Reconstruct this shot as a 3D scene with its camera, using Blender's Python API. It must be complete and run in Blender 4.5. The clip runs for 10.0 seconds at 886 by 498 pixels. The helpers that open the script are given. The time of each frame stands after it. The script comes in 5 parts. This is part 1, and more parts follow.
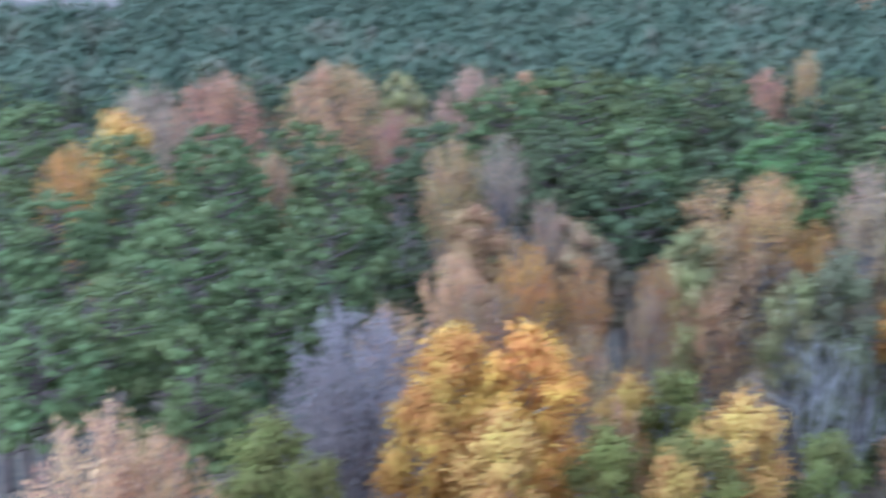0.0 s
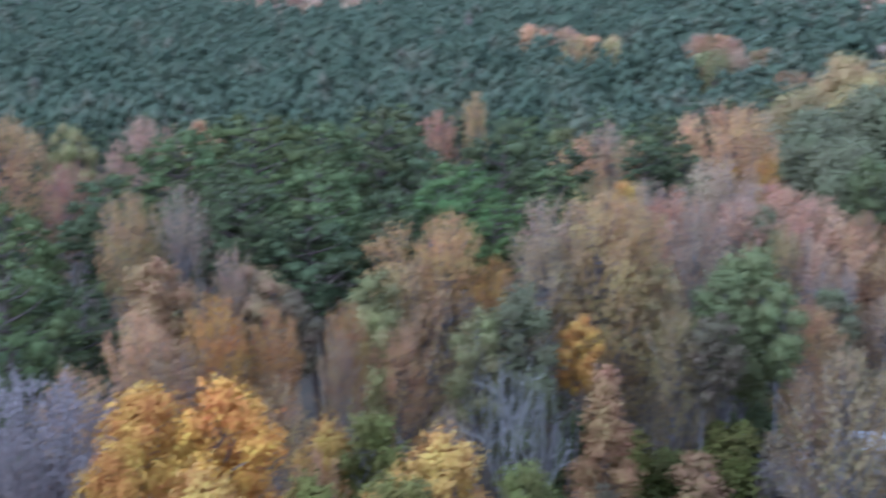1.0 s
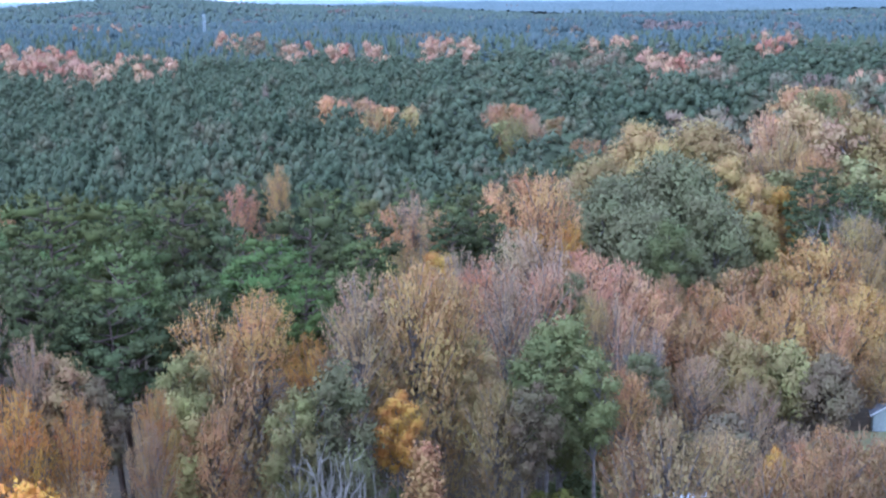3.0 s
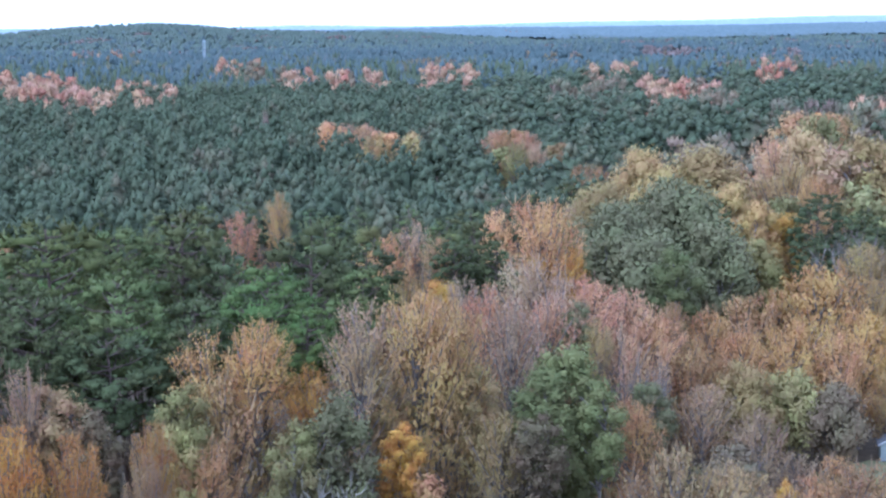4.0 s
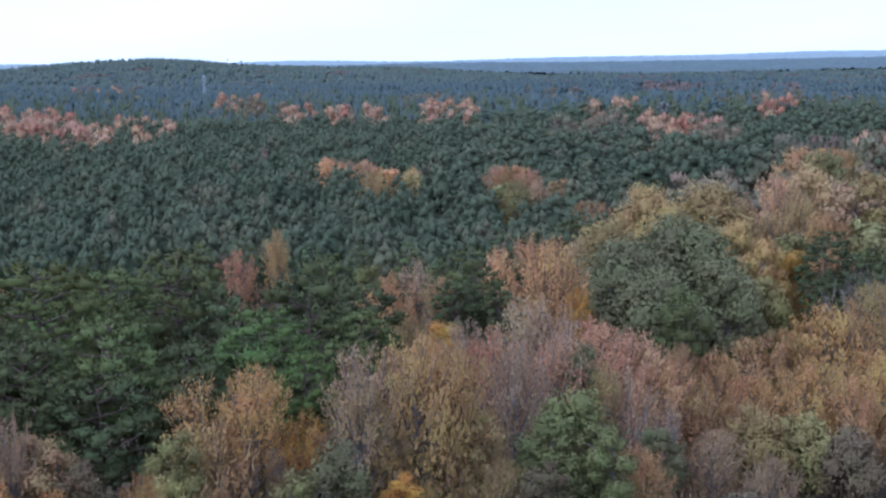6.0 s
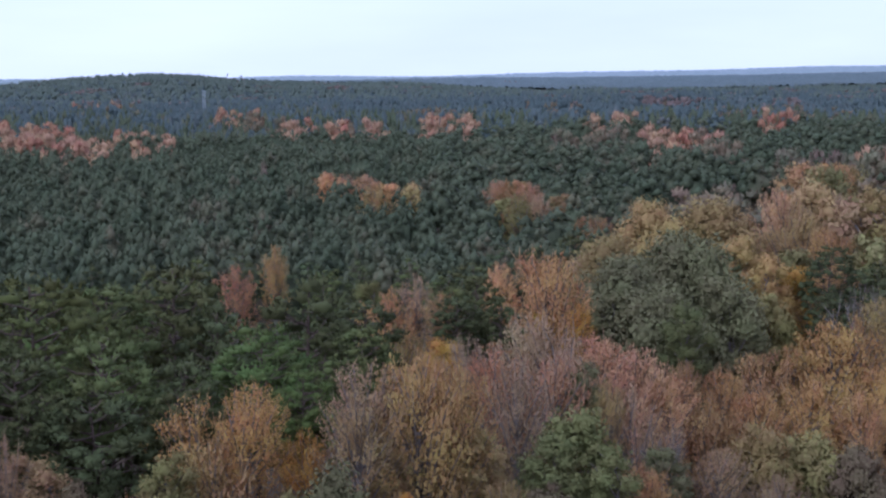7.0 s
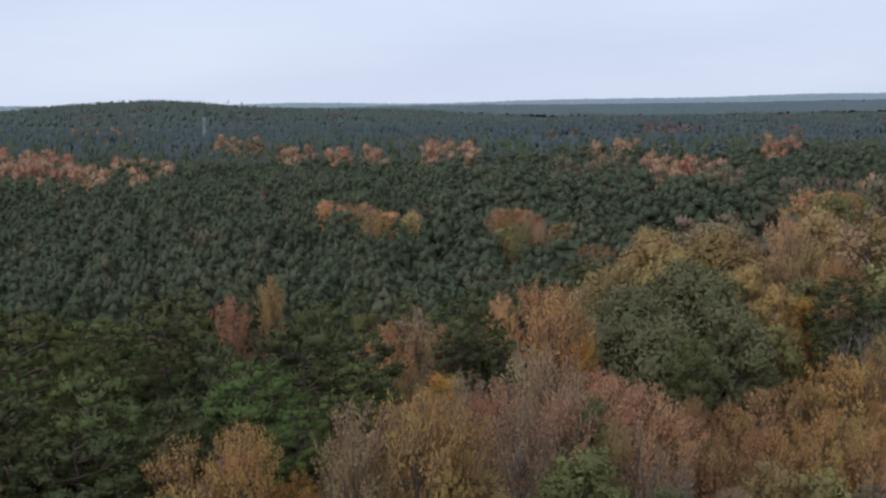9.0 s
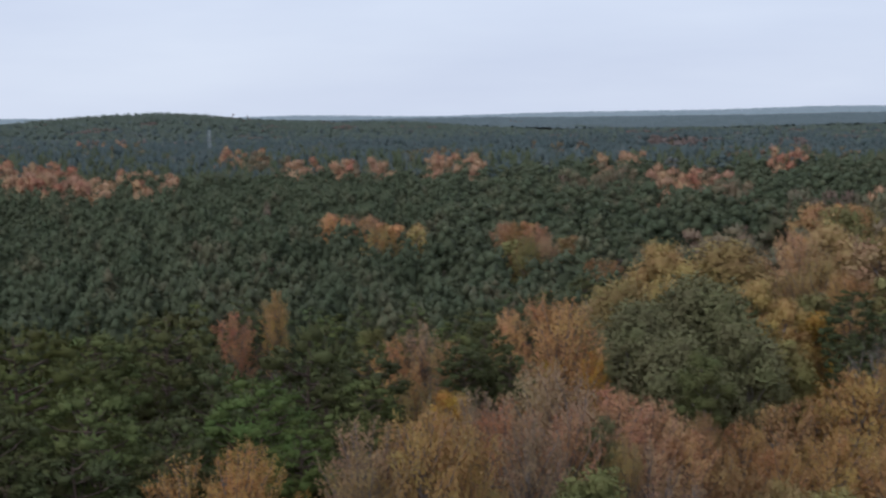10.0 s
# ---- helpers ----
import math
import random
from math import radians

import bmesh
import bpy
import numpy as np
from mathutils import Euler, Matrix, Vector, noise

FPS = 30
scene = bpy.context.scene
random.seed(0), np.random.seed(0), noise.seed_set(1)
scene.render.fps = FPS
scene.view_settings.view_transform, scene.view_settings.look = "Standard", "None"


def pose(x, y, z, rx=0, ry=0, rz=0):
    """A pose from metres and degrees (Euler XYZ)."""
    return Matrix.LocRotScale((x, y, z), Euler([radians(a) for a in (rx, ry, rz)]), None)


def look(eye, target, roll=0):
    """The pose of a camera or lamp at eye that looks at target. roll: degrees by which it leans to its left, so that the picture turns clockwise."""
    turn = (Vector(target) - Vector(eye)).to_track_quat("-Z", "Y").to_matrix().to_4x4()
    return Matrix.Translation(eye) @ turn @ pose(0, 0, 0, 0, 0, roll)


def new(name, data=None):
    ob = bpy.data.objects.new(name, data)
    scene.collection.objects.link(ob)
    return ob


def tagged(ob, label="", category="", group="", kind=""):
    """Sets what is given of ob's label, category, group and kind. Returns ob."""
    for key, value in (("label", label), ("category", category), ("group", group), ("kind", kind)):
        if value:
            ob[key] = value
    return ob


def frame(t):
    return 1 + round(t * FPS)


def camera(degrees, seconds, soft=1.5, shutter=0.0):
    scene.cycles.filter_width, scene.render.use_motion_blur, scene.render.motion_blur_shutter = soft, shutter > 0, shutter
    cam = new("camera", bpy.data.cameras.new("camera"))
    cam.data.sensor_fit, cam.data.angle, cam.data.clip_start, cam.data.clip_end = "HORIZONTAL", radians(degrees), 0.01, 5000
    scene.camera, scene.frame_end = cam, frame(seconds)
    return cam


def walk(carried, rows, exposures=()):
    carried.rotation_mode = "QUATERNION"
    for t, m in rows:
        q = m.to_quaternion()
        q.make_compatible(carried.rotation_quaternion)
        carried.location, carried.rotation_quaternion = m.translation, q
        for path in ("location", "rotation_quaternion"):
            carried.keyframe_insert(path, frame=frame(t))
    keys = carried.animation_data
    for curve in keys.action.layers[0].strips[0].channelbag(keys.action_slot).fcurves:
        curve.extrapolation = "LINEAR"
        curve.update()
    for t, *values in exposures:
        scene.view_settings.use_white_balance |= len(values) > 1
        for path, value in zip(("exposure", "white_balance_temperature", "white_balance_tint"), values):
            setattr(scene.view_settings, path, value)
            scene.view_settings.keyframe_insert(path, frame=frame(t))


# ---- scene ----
cam = camera(36.0, 10.0, soft=2.4, shutter=0.75)

PATH = [
    (0, (2.71, -5.09, 48.61), (-45.42, 78.68, 22.80), -0.79),
    (0.5, (2.39, -4.84, 48.58), (-33.72, 85.19, 24.27), -0.61),
    (1, (2.12, -4.55, 48.56), (-24.87, 88.99, 25.71), -0.63),
    (1.5, (1.73, -4.24, 48.54), (-15.77, 91.84, 27.07), -0.61),
    (1.8, (1.46, -3.94, 48.51), (-11.55, 93.03, 27.82), -0.60),
    (2, (1.28, -3.74, 48.49), (-11.55, 93.36, 28.32), -0.60),
    (2.5, (0.96, -3.11, 48.45), (-11.87, 94.22, 29.42), -0.64),
    (4, (0.18, -0.83, 48.49), (-12.62, 97.02, 32.33), -0.74),
    (4.5, (0.00, 0.00, 48.50), (-12.80, 97.96, 33.03), -0.75),
    (5, (-0.18, 0.91, 48.51), (-12.97, 98.97, 33.65), -0.77),
    (5.5, (-0.34, 1.84, 48.51), (-13.14, 99.99, 34.27), -0.77),
    (7, (-0.82, 4.64, 48.33), (-13.61, 103.02, 35.76), -0.75),
    (7.5, (-0.98, 5.60, 48.27), (-13.76, 104.05, 36.22), -0.70),
    (8, (-1.10, 6.67, 48.23), (-13.90, 105.17, 36.65), -0.76),
    (8.5, (-1.22, 7.71, 48.21), (-14.04, 106.26, 37.10), -0.74),
    (9, (-1.36, 8.78, 48.21), (-14.19, 107.38, 37.60), -0.72),
    (9.5, (-1.52, 9.82, 48.22), (-14.35, 108.47, 38.06), -0.70),
    (9.9, (-1.70, 10.65, 48.23), (-14.51, 109.32, 38.44), -0.72),
    (10, (-1.76, 10.86, 48.24), (-14.96, 109.51, 38.54), -0.75),
]
EXPOSURES = [
    (0, 1.75, 4170, 9), (0.5, 1.47, 4200, 10), (1, 1.26, 4230, 11), (2, 1.28, 4280, 14), (2.5, 1.46, 4280, 13), (4, 1.40, 4370, 12), (4.5, 1.22, 4420, 12), (5.5, 0.87, 4520, 11),
    (7, 0.31, 4900, 20), (7.5, 0.18, 5050, 18), (8.5, 0.0, 5480, 10), (10, -0.09, 5620, 8),
]
walk(cam, [(t, look(eye, target, roll)) for t, eye, target, roll in PATH], EXPOSURES)

# ---- overcast daylight ----
SUN_UP, SUN_TURN = 38.0, 215.0
world = bpy.data.worlds.new("overcast_sky")
scene.world = world
world.use_nodes = True
wt = world.node_tree
wt.nodes.clear()
w_out = wt.nodes.new("ShaderNodeOutputWorld")
w_bg = wt.nodes.new("ShaderNodeBackground")
w_sky = wt.nodes.new("ShaderNodeTexSky")
w_sky.sky_type = "NISHITA"
w_sky.sun_disc = False
w_sky.sun_elevation, w_sky.sun_rotation = radians(SUN_UP), radians(SUN_TURN)
w_sky.dust_density = 2.0
w_gain = wt.nodes.new("ShaderNodeVectorMath")
w_gain.operation = "SCALE"
w_gain.inputs["Scale"].default_value = 0.1
w_co = wt.nodes.new("ShaderNodeTexCoord")
w_map = wt.nodes.new("ShaderNodeMapping")
w_map.inputs["Scale"].default_value = (1.2, 1.2, 7.0)
w_noise = wt.nodes.new("ShaderNodeTexNoise")
w_noise.inputs["Scale"].default_value = 2.2
w_noise.inputs["Detail"].default_value = 5.0
w_ramp = wt.nodes.new("ShaderNodeValToRGB")
w_ramp.color_ramp.elements[0].position, w_ramp.color_ramp.elements[0].color = 0.3, (0.785, 0.785, 0.865, 1)
w_ramp.color_ramp.elements[1].position, w_ramp.color_ramp.elements[1].color = 0.7, (0.915, 0.905, 0.945, 1)
w_mix = wt.nodes.new("ShaderNodeMix")
w_mix.data_type = "RGBA"
w_mix.inputs["Factor"].default_value = 0.9
wt.links.new(w_sky.outputs["Color"], w_gain.inputs[0])
wt.links.new(w_co.outputs["Generated"], w_map.inputs["Vector"])
wt.links.new(w_map.outputs["Vector"], w_noise.inputs["Vector"])
wt.links.new(w_noise.outputs["Fac"], w_ramp.inputs["Fac"])
wt.links.new(w_gain.outputs["Vector"], w_mix.inputs["A"])
wt.links.new(w_ramp.outputs["Color"], w_mix.inputs["B"])
# an overcast sky is a little brighter overhead than at the horizon
w_xyz = wt.nodes.new("ShaderNodeSeparateXYZ")
w_up = wt.nodes.new("ShaderNodeMath")
w_up.operation = "MULTIPLY_ADD"
w_up.inputs[1].default_value, w_up.inputs[2].default_value = 0.14, 0.95
w_lift = wt.nodes.new("ShaderNodeVectorMath")
w_lift.operation = "SCALE"
wt.links.new(w_co.outputs["Generated"], w_xyz.inputs["Vector"])
wt.links.new(w_xyz.outputs["Z"], w_up.inputs[0])
wt.links.new(w_up.outputs["Value"], w_lift.inputs["Scale"])
wt.links.new(w_mix.outputs["Result"], w_lift.inputs[0])
wt.links.new(w_lift.outputs["Vector"], w_bg.inputs["Color"])
wt.links.new(w_bg.outputs["Background"], w_out.inputs["Surface"])
w_bg.inputs["Strength"].default_value = 1.0

sun = new("sun", bpy.data.lights.new("sun", "SUN"))
sun.data.energy, sun.data.angle, sun.data.color = 1.4, radians(25), (1.0, 0.97, 0.92)
sun.matrix_world = look((0, 0, 300), (0 + 300 * math.sin(radians(SUN_TURN + 180)), 300 * math.cos(radians(SUN_TURN + 180)), 300 - 300 * math.tan(radians(SUN_UP))))


# ---- materials ----
def material(name, rough=0.7, spec=0.3, metal=0.0):
    m = bpy.data.materials.new(name)
    m.use_nodes = True
    b = m.node_tree.nodes["Principled BSDF"]
    b.inputs["Roughness"].default_value = rough
    b.inputs["Specular IOR Level"].default_value = spec
    b.inputs["Metallic"].default_value = metal
    return m, m.node_tree, b


def link(nt, a, b):
    nt.links.new(a, b)


def math_node(nt, op, a, b):
    n = nt.nodes.new("ShaderNodeMath")
    n.operation = op
    for s, v in zip(n.inputs, (a, b)):
        if isinstance(v, (int, float)):
            s.default_value = v
        else:
            link(nt, v, s)
    return n.outputs[0]


def noise_node(nt, scale, detail=3.0, space="Object", tall=1.0):
    co = nt.nodes.new("ShaderNodeTexCoord")
    n = nt.nodes.new("ShaderNodeTexNoise")
    n.inputs["Scale"].default_value = scale
    n.inputs["Detail"].default_value = detail
    if tall != 1.0:
        mp = nt.nodes.new("ShaderNodeMapping")
        mp.inputs["Scale"].default_value = (1.0, 1.0, 1.0 / tall)
        link(nt, co.outputs[space], mp.inputs["Vector"])
        link(nt, mp.outputs["Vector"], n.inputs["Vector"])
    else:
        link(nt, co.outputs[space], n.inputs["Vector"])
    return n.outputs["Fac"]


def foliage(name, hue=0.05, patch=0.35, spread=0.7, glow_through=0.25, ramp=None, tree_scale=0.06, grain=2.2, relief=0.35, shine=0.05, tall=1.0, vary=1.0):
    """Leaves or needles: the tree's own colour (or a mix of tints from tree to tree), patches in the crown, and each leaf a little different."""
    m, nt, b = material(name, 0.7, shine)
    if ramp:
        place_n = noise_node(nt, tree_scale, 2.0)
        r = nt.nodes.new("ShaderNodeValToRGB")
        while len(r.color_ramp.elements) < len(ramp):
            r.color_ramp.elements.new(0.5)
        for e, (p, c) in zip(r.color_ramp.elements, ramp):
            e.position, e.color = p, (*c, 1)
        link(nt, place_n, r.inputs["Fac"])
        base = r.outputs["Color"]
    else:
        base = nt.nodes.new("ShaderNodeObjectInfo").outputs["Color"]
    leaf = nt.nodes.new("ShaderNodeNewGeometry").outputs["Random Per Island"]
    zone = noise_node(nt, patch, 2.0)
    hsv = nt.nodes.new("ShaderNodeHueSaturation")
    link(nt, base, hsv.inputs["Color"])
    h = math_node(nt, "MULTIPLY", math_node(nt, "SUBTRACT", zone, 0.5), hue * 2.4)
    h2 = math_node(nt, "MULTIPLY", math_node(nt, "SUBTRACT", leaf, 0.5), hue * 0.6)
    link(nt, math_node(nt, "ADD", math_node(nt, "ADD", h, h2), 0.5), hsv.inputs["Hue"])
    v = math_node(nt, "ADD", math_node(nt, "MULTIPLY", leaf, spread), 1.0 - spread * 0.5)
    v2 = math_node(nt, "ADD", math_node(nt, "MULTIPLY", zone, 0.9 * vary), 1.0 - 0.45 * vary)
    v3 = math_node(nt, "ADD", math_node(nt, "MULTIPLY", noise_node(nt, grain * 0.8, 5.0, tall=tall), 1.3 * vary), 1.0 - 0.65 * vary)
    link(nt, math_node(nt, "MULTIPLY", math_node(nt, "MULTIPLY", v, v2), v3), hsv.inputs["Value"])
    link(nt, hsv.outputs["Color"], b.inputs["Base Color"])
    if relief:
        tuft = noise_node(nt, grain, 5.0, tall=tall)
        bp = nt.nodes.new("ShaderNodeBump")
        bp.inputs["Strength"].default_value, bp.inputs["Distance"].default_value = 1.0, relief
        link(nt, tuft, bp.inputs["Height"])
        link(nt, bp.outputs["Normal"], b.inputs["Normal"])
    tr = nt.nodes.new("ShaderNodeBsdfTranslucent")
    link(nt, hsv.outputs["Color"], tr.inputs["Color"])
    mix = nt.nodes.new("ShaderNodeMixShader")
    mix.inputs["Fac"].default_value = glow_through
    link(nt, b.outputs["BSDF"], mix.inputs[1])
    link(nt, tr.outputs["BSDF"], mix.inputs[2])
    link(nt, mix.outputs["Shader"], nt.nodes["Material Output"].inputs["Surface"])
    return m


def mottled(name, c1, c2, scale, rough=0.85, spec=0.2, metal=0.0, bump=0.0, fine=8.0):
    m, nt, b = material(name, rough, spec, metal)
    n1, n2 = noise_node(nt, scale, 4.0), noise_node(nt, scale * fine, 3.0)
    f = math_node(nt, "ADD", math_node(nt, "MULTIPLY", n1, 0.65), math_node(nt, "MULTIPLY", n2, 0.35))
    r = nt.nodes.new("ShaderNodeValToRGB")
    r.color_ramp.elements[0].position, r.color_ramp.elements[0].color = 0.35, (*c1, 1)
    r.color_ramp.elements[1].position, r.color_ramp.elements[1].color = 0.65, (*c2, 1)
    link(nt, f, r.inputs["Fac"])
    link(nt, r.outputs["Color"], b.inputs["Base Color"])
    if bump:
        bp = nt.nodes.new("ShaderNodeBump")
        bp.inputs["Strength"].default_value = bump
        link(nt, n2, bp.inputs["Height"])
        link(nt, bp.outputs["Normal"], b.inputs["Normal"])
    return m


NEEDLES = foliage("pine_needles", 0.03, 0.30, 0.4, 0.2, shine=0.08, vary=0.3, relief=0)
LEAVES = foliage("autumn_leaves", 0.04, 0.30, 0.14, 0.28, shine=0.08, vary=0.3, relief=0)
PLUMES = foliage("thinning_leaves", 0.04, 0.35, 0.06, 0.42, vary=0.3, grain=2.6, relief=0, shine=0.08, tall=2.5)
PINE_BARK = mottled("pine_bark", (0.06, 0.043, 0.033), (0.13, 0.09, 0.07), 1.5, bump=0.4)
GREY_BARK = mottled("grey_bark", (0.11, 0.09, 0.078), (0.23, 0.195, 0.17), 1.2, bump=0.4)
PALE_BARK = mottled("pale_bark", (0.19, 0.168, 0.138), (0.32, 0.285, 0.24), 0.8, bump=0.3)
TWIGS = foliage("bare_twigs", 0.02, 0.3, 0.5, 0.0, relief=0.05)
LITTER = mottled("forest_floor", (0.045, 0.036, 0.024), (0.12, 0.085, 0.05), 0.08, bump=0.5, fine=14.0)
DRY_GRASS = mottled("rough_grass", (0.13, 0.14, 0.06), (0.25, 0.22, 0.11), 0.25, bump=0.4, fine=12.0)
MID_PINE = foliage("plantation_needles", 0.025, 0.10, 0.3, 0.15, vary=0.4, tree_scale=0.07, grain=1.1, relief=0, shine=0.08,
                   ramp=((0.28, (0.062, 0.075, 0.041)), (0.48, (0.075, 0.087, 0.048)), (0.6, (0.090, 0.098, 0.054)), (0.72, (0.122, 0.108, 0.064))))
# the blue in these far needle tints is distance haze mixed into the colour
HAZED_FAR_PINE = foliage("hazed_far_needles", 0.025, 0.10, 0.2, 0.15, vary=0.35, tree_scale=0.045, grain=0.75, relief=0,
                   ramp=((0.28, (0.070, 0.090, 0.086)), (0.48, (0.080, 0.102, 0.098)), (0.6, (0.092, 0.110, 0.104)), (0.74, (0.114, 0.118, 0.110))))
FAR_LEAF = foliage("far_autumn_leaves", 0.03, 0.12, 0.3, 0.2, tree_scale=0.05, grain=0.9, relief=0, vary=0.5,
                   ramp=((0.3, (0.20, 0.140, 0.100)), (0.45, (0.22, 0.165, 0.105)), (0.6, (0.15, 0.142, 0.088)), (0.75, (0.21, 0.140, 0.112))))
FAR_PINK = foliage("far_pink_leaves", 0.03, 0.12, 0.3, 0.2, tree_scale=0.06, grain=0.9, relief=0, vary=0.5,
                   ramp=((0.3, (0.39, 0.190, 0.115)), (0.5, (0.41, 0.262, 0.155)), (0.7, (0.39, 0.220, 0.155))))
# paler than near needles: haze over the hill is painted into the base colour
HAZED_REMOTE_PINE = foliage("hazed_remote_needles", 0.02, 0.05, 0.15, 0.25, tree_scale=0.02, grain=0.5, relief=0.7, vary=0.5,
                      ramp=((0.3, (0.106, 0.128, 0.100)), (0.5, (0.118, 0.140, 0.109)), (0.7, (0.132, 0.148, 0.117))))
# bluish canopy tint carries the haze, as no air is modelled
HAZED_SHEET_PINE = foliage("hazed_canopy_needles", 0.02, 0.03, 0.2, 0.0, tree_scale=0.02, grain=0.2, relief=0.8, vary=0.5,
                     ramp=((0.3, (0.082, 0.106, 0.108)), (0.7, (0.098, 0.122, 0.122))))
# autumn colours washed to greyish mauve to stand for haze far off
HAZED_REMOTE_LEAF = foliage("hazed_autumn_leaves", 0.02, 0.05, 0.2, 0.1, tree_scale=0.02, grain=0.5, relief=0.7, vary=0.5,
                      ramp=((0.3, (0.20, 0.145, 0.126)), (0.7, (0.21, 0.165, 0.142))))
# thick haze of the horizon ridge put straight into a pale blue colour
HAZED_HORIZON_PINE = foliage("hazed_horizon_needles", 0.02, 0.03, 0.2, 0.0, tree_scale=0.02, grain=0.2, relief=0.5, vary=0.4,
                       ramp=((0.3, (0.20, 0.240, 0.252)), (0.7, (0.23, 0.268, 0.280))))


# ---- mesh helpers ----
class Soup:
    """Vertices and faces gathered as arrays, made into one mesh at the end."""

    def __init__(self):
        self.v, self.f3, self.f4, self.n, self.soft = [], [], [], 0, []

    def add(self, verts, tris=None, quads=None, soft=None):
        verts = np.asarray(verts, float).reshape(-1, 3)
        if soft is not None:
            self.soft.append(np.asarray(soft, float).reshape(-1, 3))
        if tris is not None and len(tris):
            self.f3.append(np.asarray(tris, int) + self.n)
        if quads is not None and len(quads):
            self.f4.append(np.asarray(quads, int) + self.n)
        self.v.append(verts)
        self.n += len(verts)

    def arrays(self):
        v = np.concatenate(self.v) if self.v else np.zeros((0, 3))
        t = np.concatenate(self.f3) if self.f3 else np.zeros((0, 3), int)
        q = np.concatenate(self.f4) if self.f4 else np.zeros((0, 4), int)
        return v, t, q

    def mesh(self, name, mat):
        v, t, q = self.arrays()
        me = bpy.data.meshes.new(name)
        me.vertices.add(len(v))
        me.vertices.foreach_set("co", v.ravel())
        me.loops.add(t.size + q.size)
        me.loops.foreach_set("vertex_index", np.concatenate([t.ravel(), q.ravel()]))
        me.polygons.add(len(t) + len(q))
        starts = np.concatenate([np.arange(len(t)) * 3, t.size + np.arange(len(q)) * 4])
        me.polygons.foreach_set("loop_start", starts)
        me.polygons.foreach_set("use_smooth", np.ones(len(me.polygons), bool))
        me.update(calc_edges=True)
        if sum(map(len, self.soft)) == len(v):
            me.normals_split_custom_set_from_vertices(np.concatenate(self.soft))
        me.materials.append(mat)
        return me


def unit(a):
    return a / np.maximum(np.linalg.norm(a, axis=-1, keepdims=True), 1e-9)


def tube(s, pts, radii, sides=5):
    pts, radii = np.asarray(pts, float), np.asarray(radii, float)
    d = unit(np.gradient(pts, axis=0))
    ref = np.where(np.abs(d[:, 2:3]) > 0.9, [[1.0, 0, 0]], [[0, 0, 1.0]])
    a = unit(np.cross(d, ref))
    b = np.cross(d, a)
    ang = np.arange(sides) * 2 * np.pi / sides
    ring = pts[:, None] + radii[:, None, None] * (np.cos(ang)[None, :, None] * a[:, None] + np.sin(ang)[None, :, None] * b[:, None])
    q = []
    for i in range(len(pts) - 1):
        for k in range(sides):
            k2 = (k + 1) % sides
            q.append((i * sides + k, i * sides + k2, (i + 1) * sides + k2, (i + 1) * sides + k))
    s.add(ring, quads=q)


def kites(s, p, d, length, width, rng, face=None):
    """Leaf-like blades from p along d, facing any way or roughly along face."""
    n = len(p)
    d = unit(d)
    side = unit(np.cross(d, rng.normal(size=(n, 3)) if face is None else face + rng.normal(size=(n, 3)) * 0.25))
    length, width = np.broadcast_to(length, n)[:, None], np.broadcast_to(width, n)[:, None]
    mid = p + d * length * 0.45
    v = np.stack([p, mid + side * width / 2, p + d * length, mid - side * width / 2], 1)
    s.add(v, quads=np.arange(4 * n).reshape(n, 4))


def shards(s, p, d, length, width, rng, face, jitter=0.3):
    """Small three-cornered leaves centred on p, lying along d and facing roughly along face."""
    n = len(p)
    d = unit(d)
    side = unit(np.cross(d, unit(np.broadcast_to(face, (n, 3))) + rng.normal(size=(n, 3)) * jitter))
    length, width = np.broadcast_to(length, n)[:, None], np.broadcast_to(width, n)[:, None]
    v = np.stack([p - d * length * 0.5 + side * width / 2, p - d * length * 0.5 - side * width / 2, p + d * length * 0.5], 1)
    flat = unit(np.cross(v[:, 1] - v[:, 0], v[:, 2] - v[:, 0]))
    back = (flat * face).sum(-1) < 0
    v[back] = v[back][:, [1, 0, 2]]
    flat[back] *= -1
    turn = unit(unit(np.broadcast_to(face, (n, 3))) * 0.8 + flat)
    s.add(v, tris=np.arange(3 * n).reshape(n, 3), soft=np.repeat(turn, 3, 0))


def dome(s, rng, c, rx, rz, seg, rings, rough):
    """A lumpy closed cap, for a tree top far off."""
    k = rng.uniform(0, 6.283, 4)
    v, f3, f4 = [], [], []
    for i in range(rings):
        th = math.pi * 0.62 * (1 - i / rings)
        for j in range(seg):
            a = 2 * math.pi * (j + 0.5 * (i % 2)) / seg
            m = 1 + rough * (math.sin(2 * a + k[0]) * 0.5 + math.sin(3 * a + 3 * th + k[1]) * 0.5) + rng.normal() * rough * 0.45
            v.append((c[0] + rx * m * math.sin(th) * math.cos(a), c[1] + rx * m * math.sin(th) * math.sin(a), c[2] + rz * m * math.cos(th)))
    top = len(v)
    v.append((c[0] + rng.normal() * rx * 0.15, c[1] + rng.normal() * rx * 0.15, c[2] + rz * (1 + rng.normal() * rough * 0.5)))
    for i in range(rings - 1):
        for j in range(seg):
            j2 = (j + 1) % seg
            f4.append((i * seg + j, i * seg + j2, (i + 1) * seg + j2, (i + 1) * seg + j))
    for j in range(seg):
        f3.append(((rings - 1) * seg + j, (rings - 1) * seg + (j + 1) % seg, top))
    s.add(v, f3, f4, unit((np.array(v) - c) / [rx, rx, rz]))


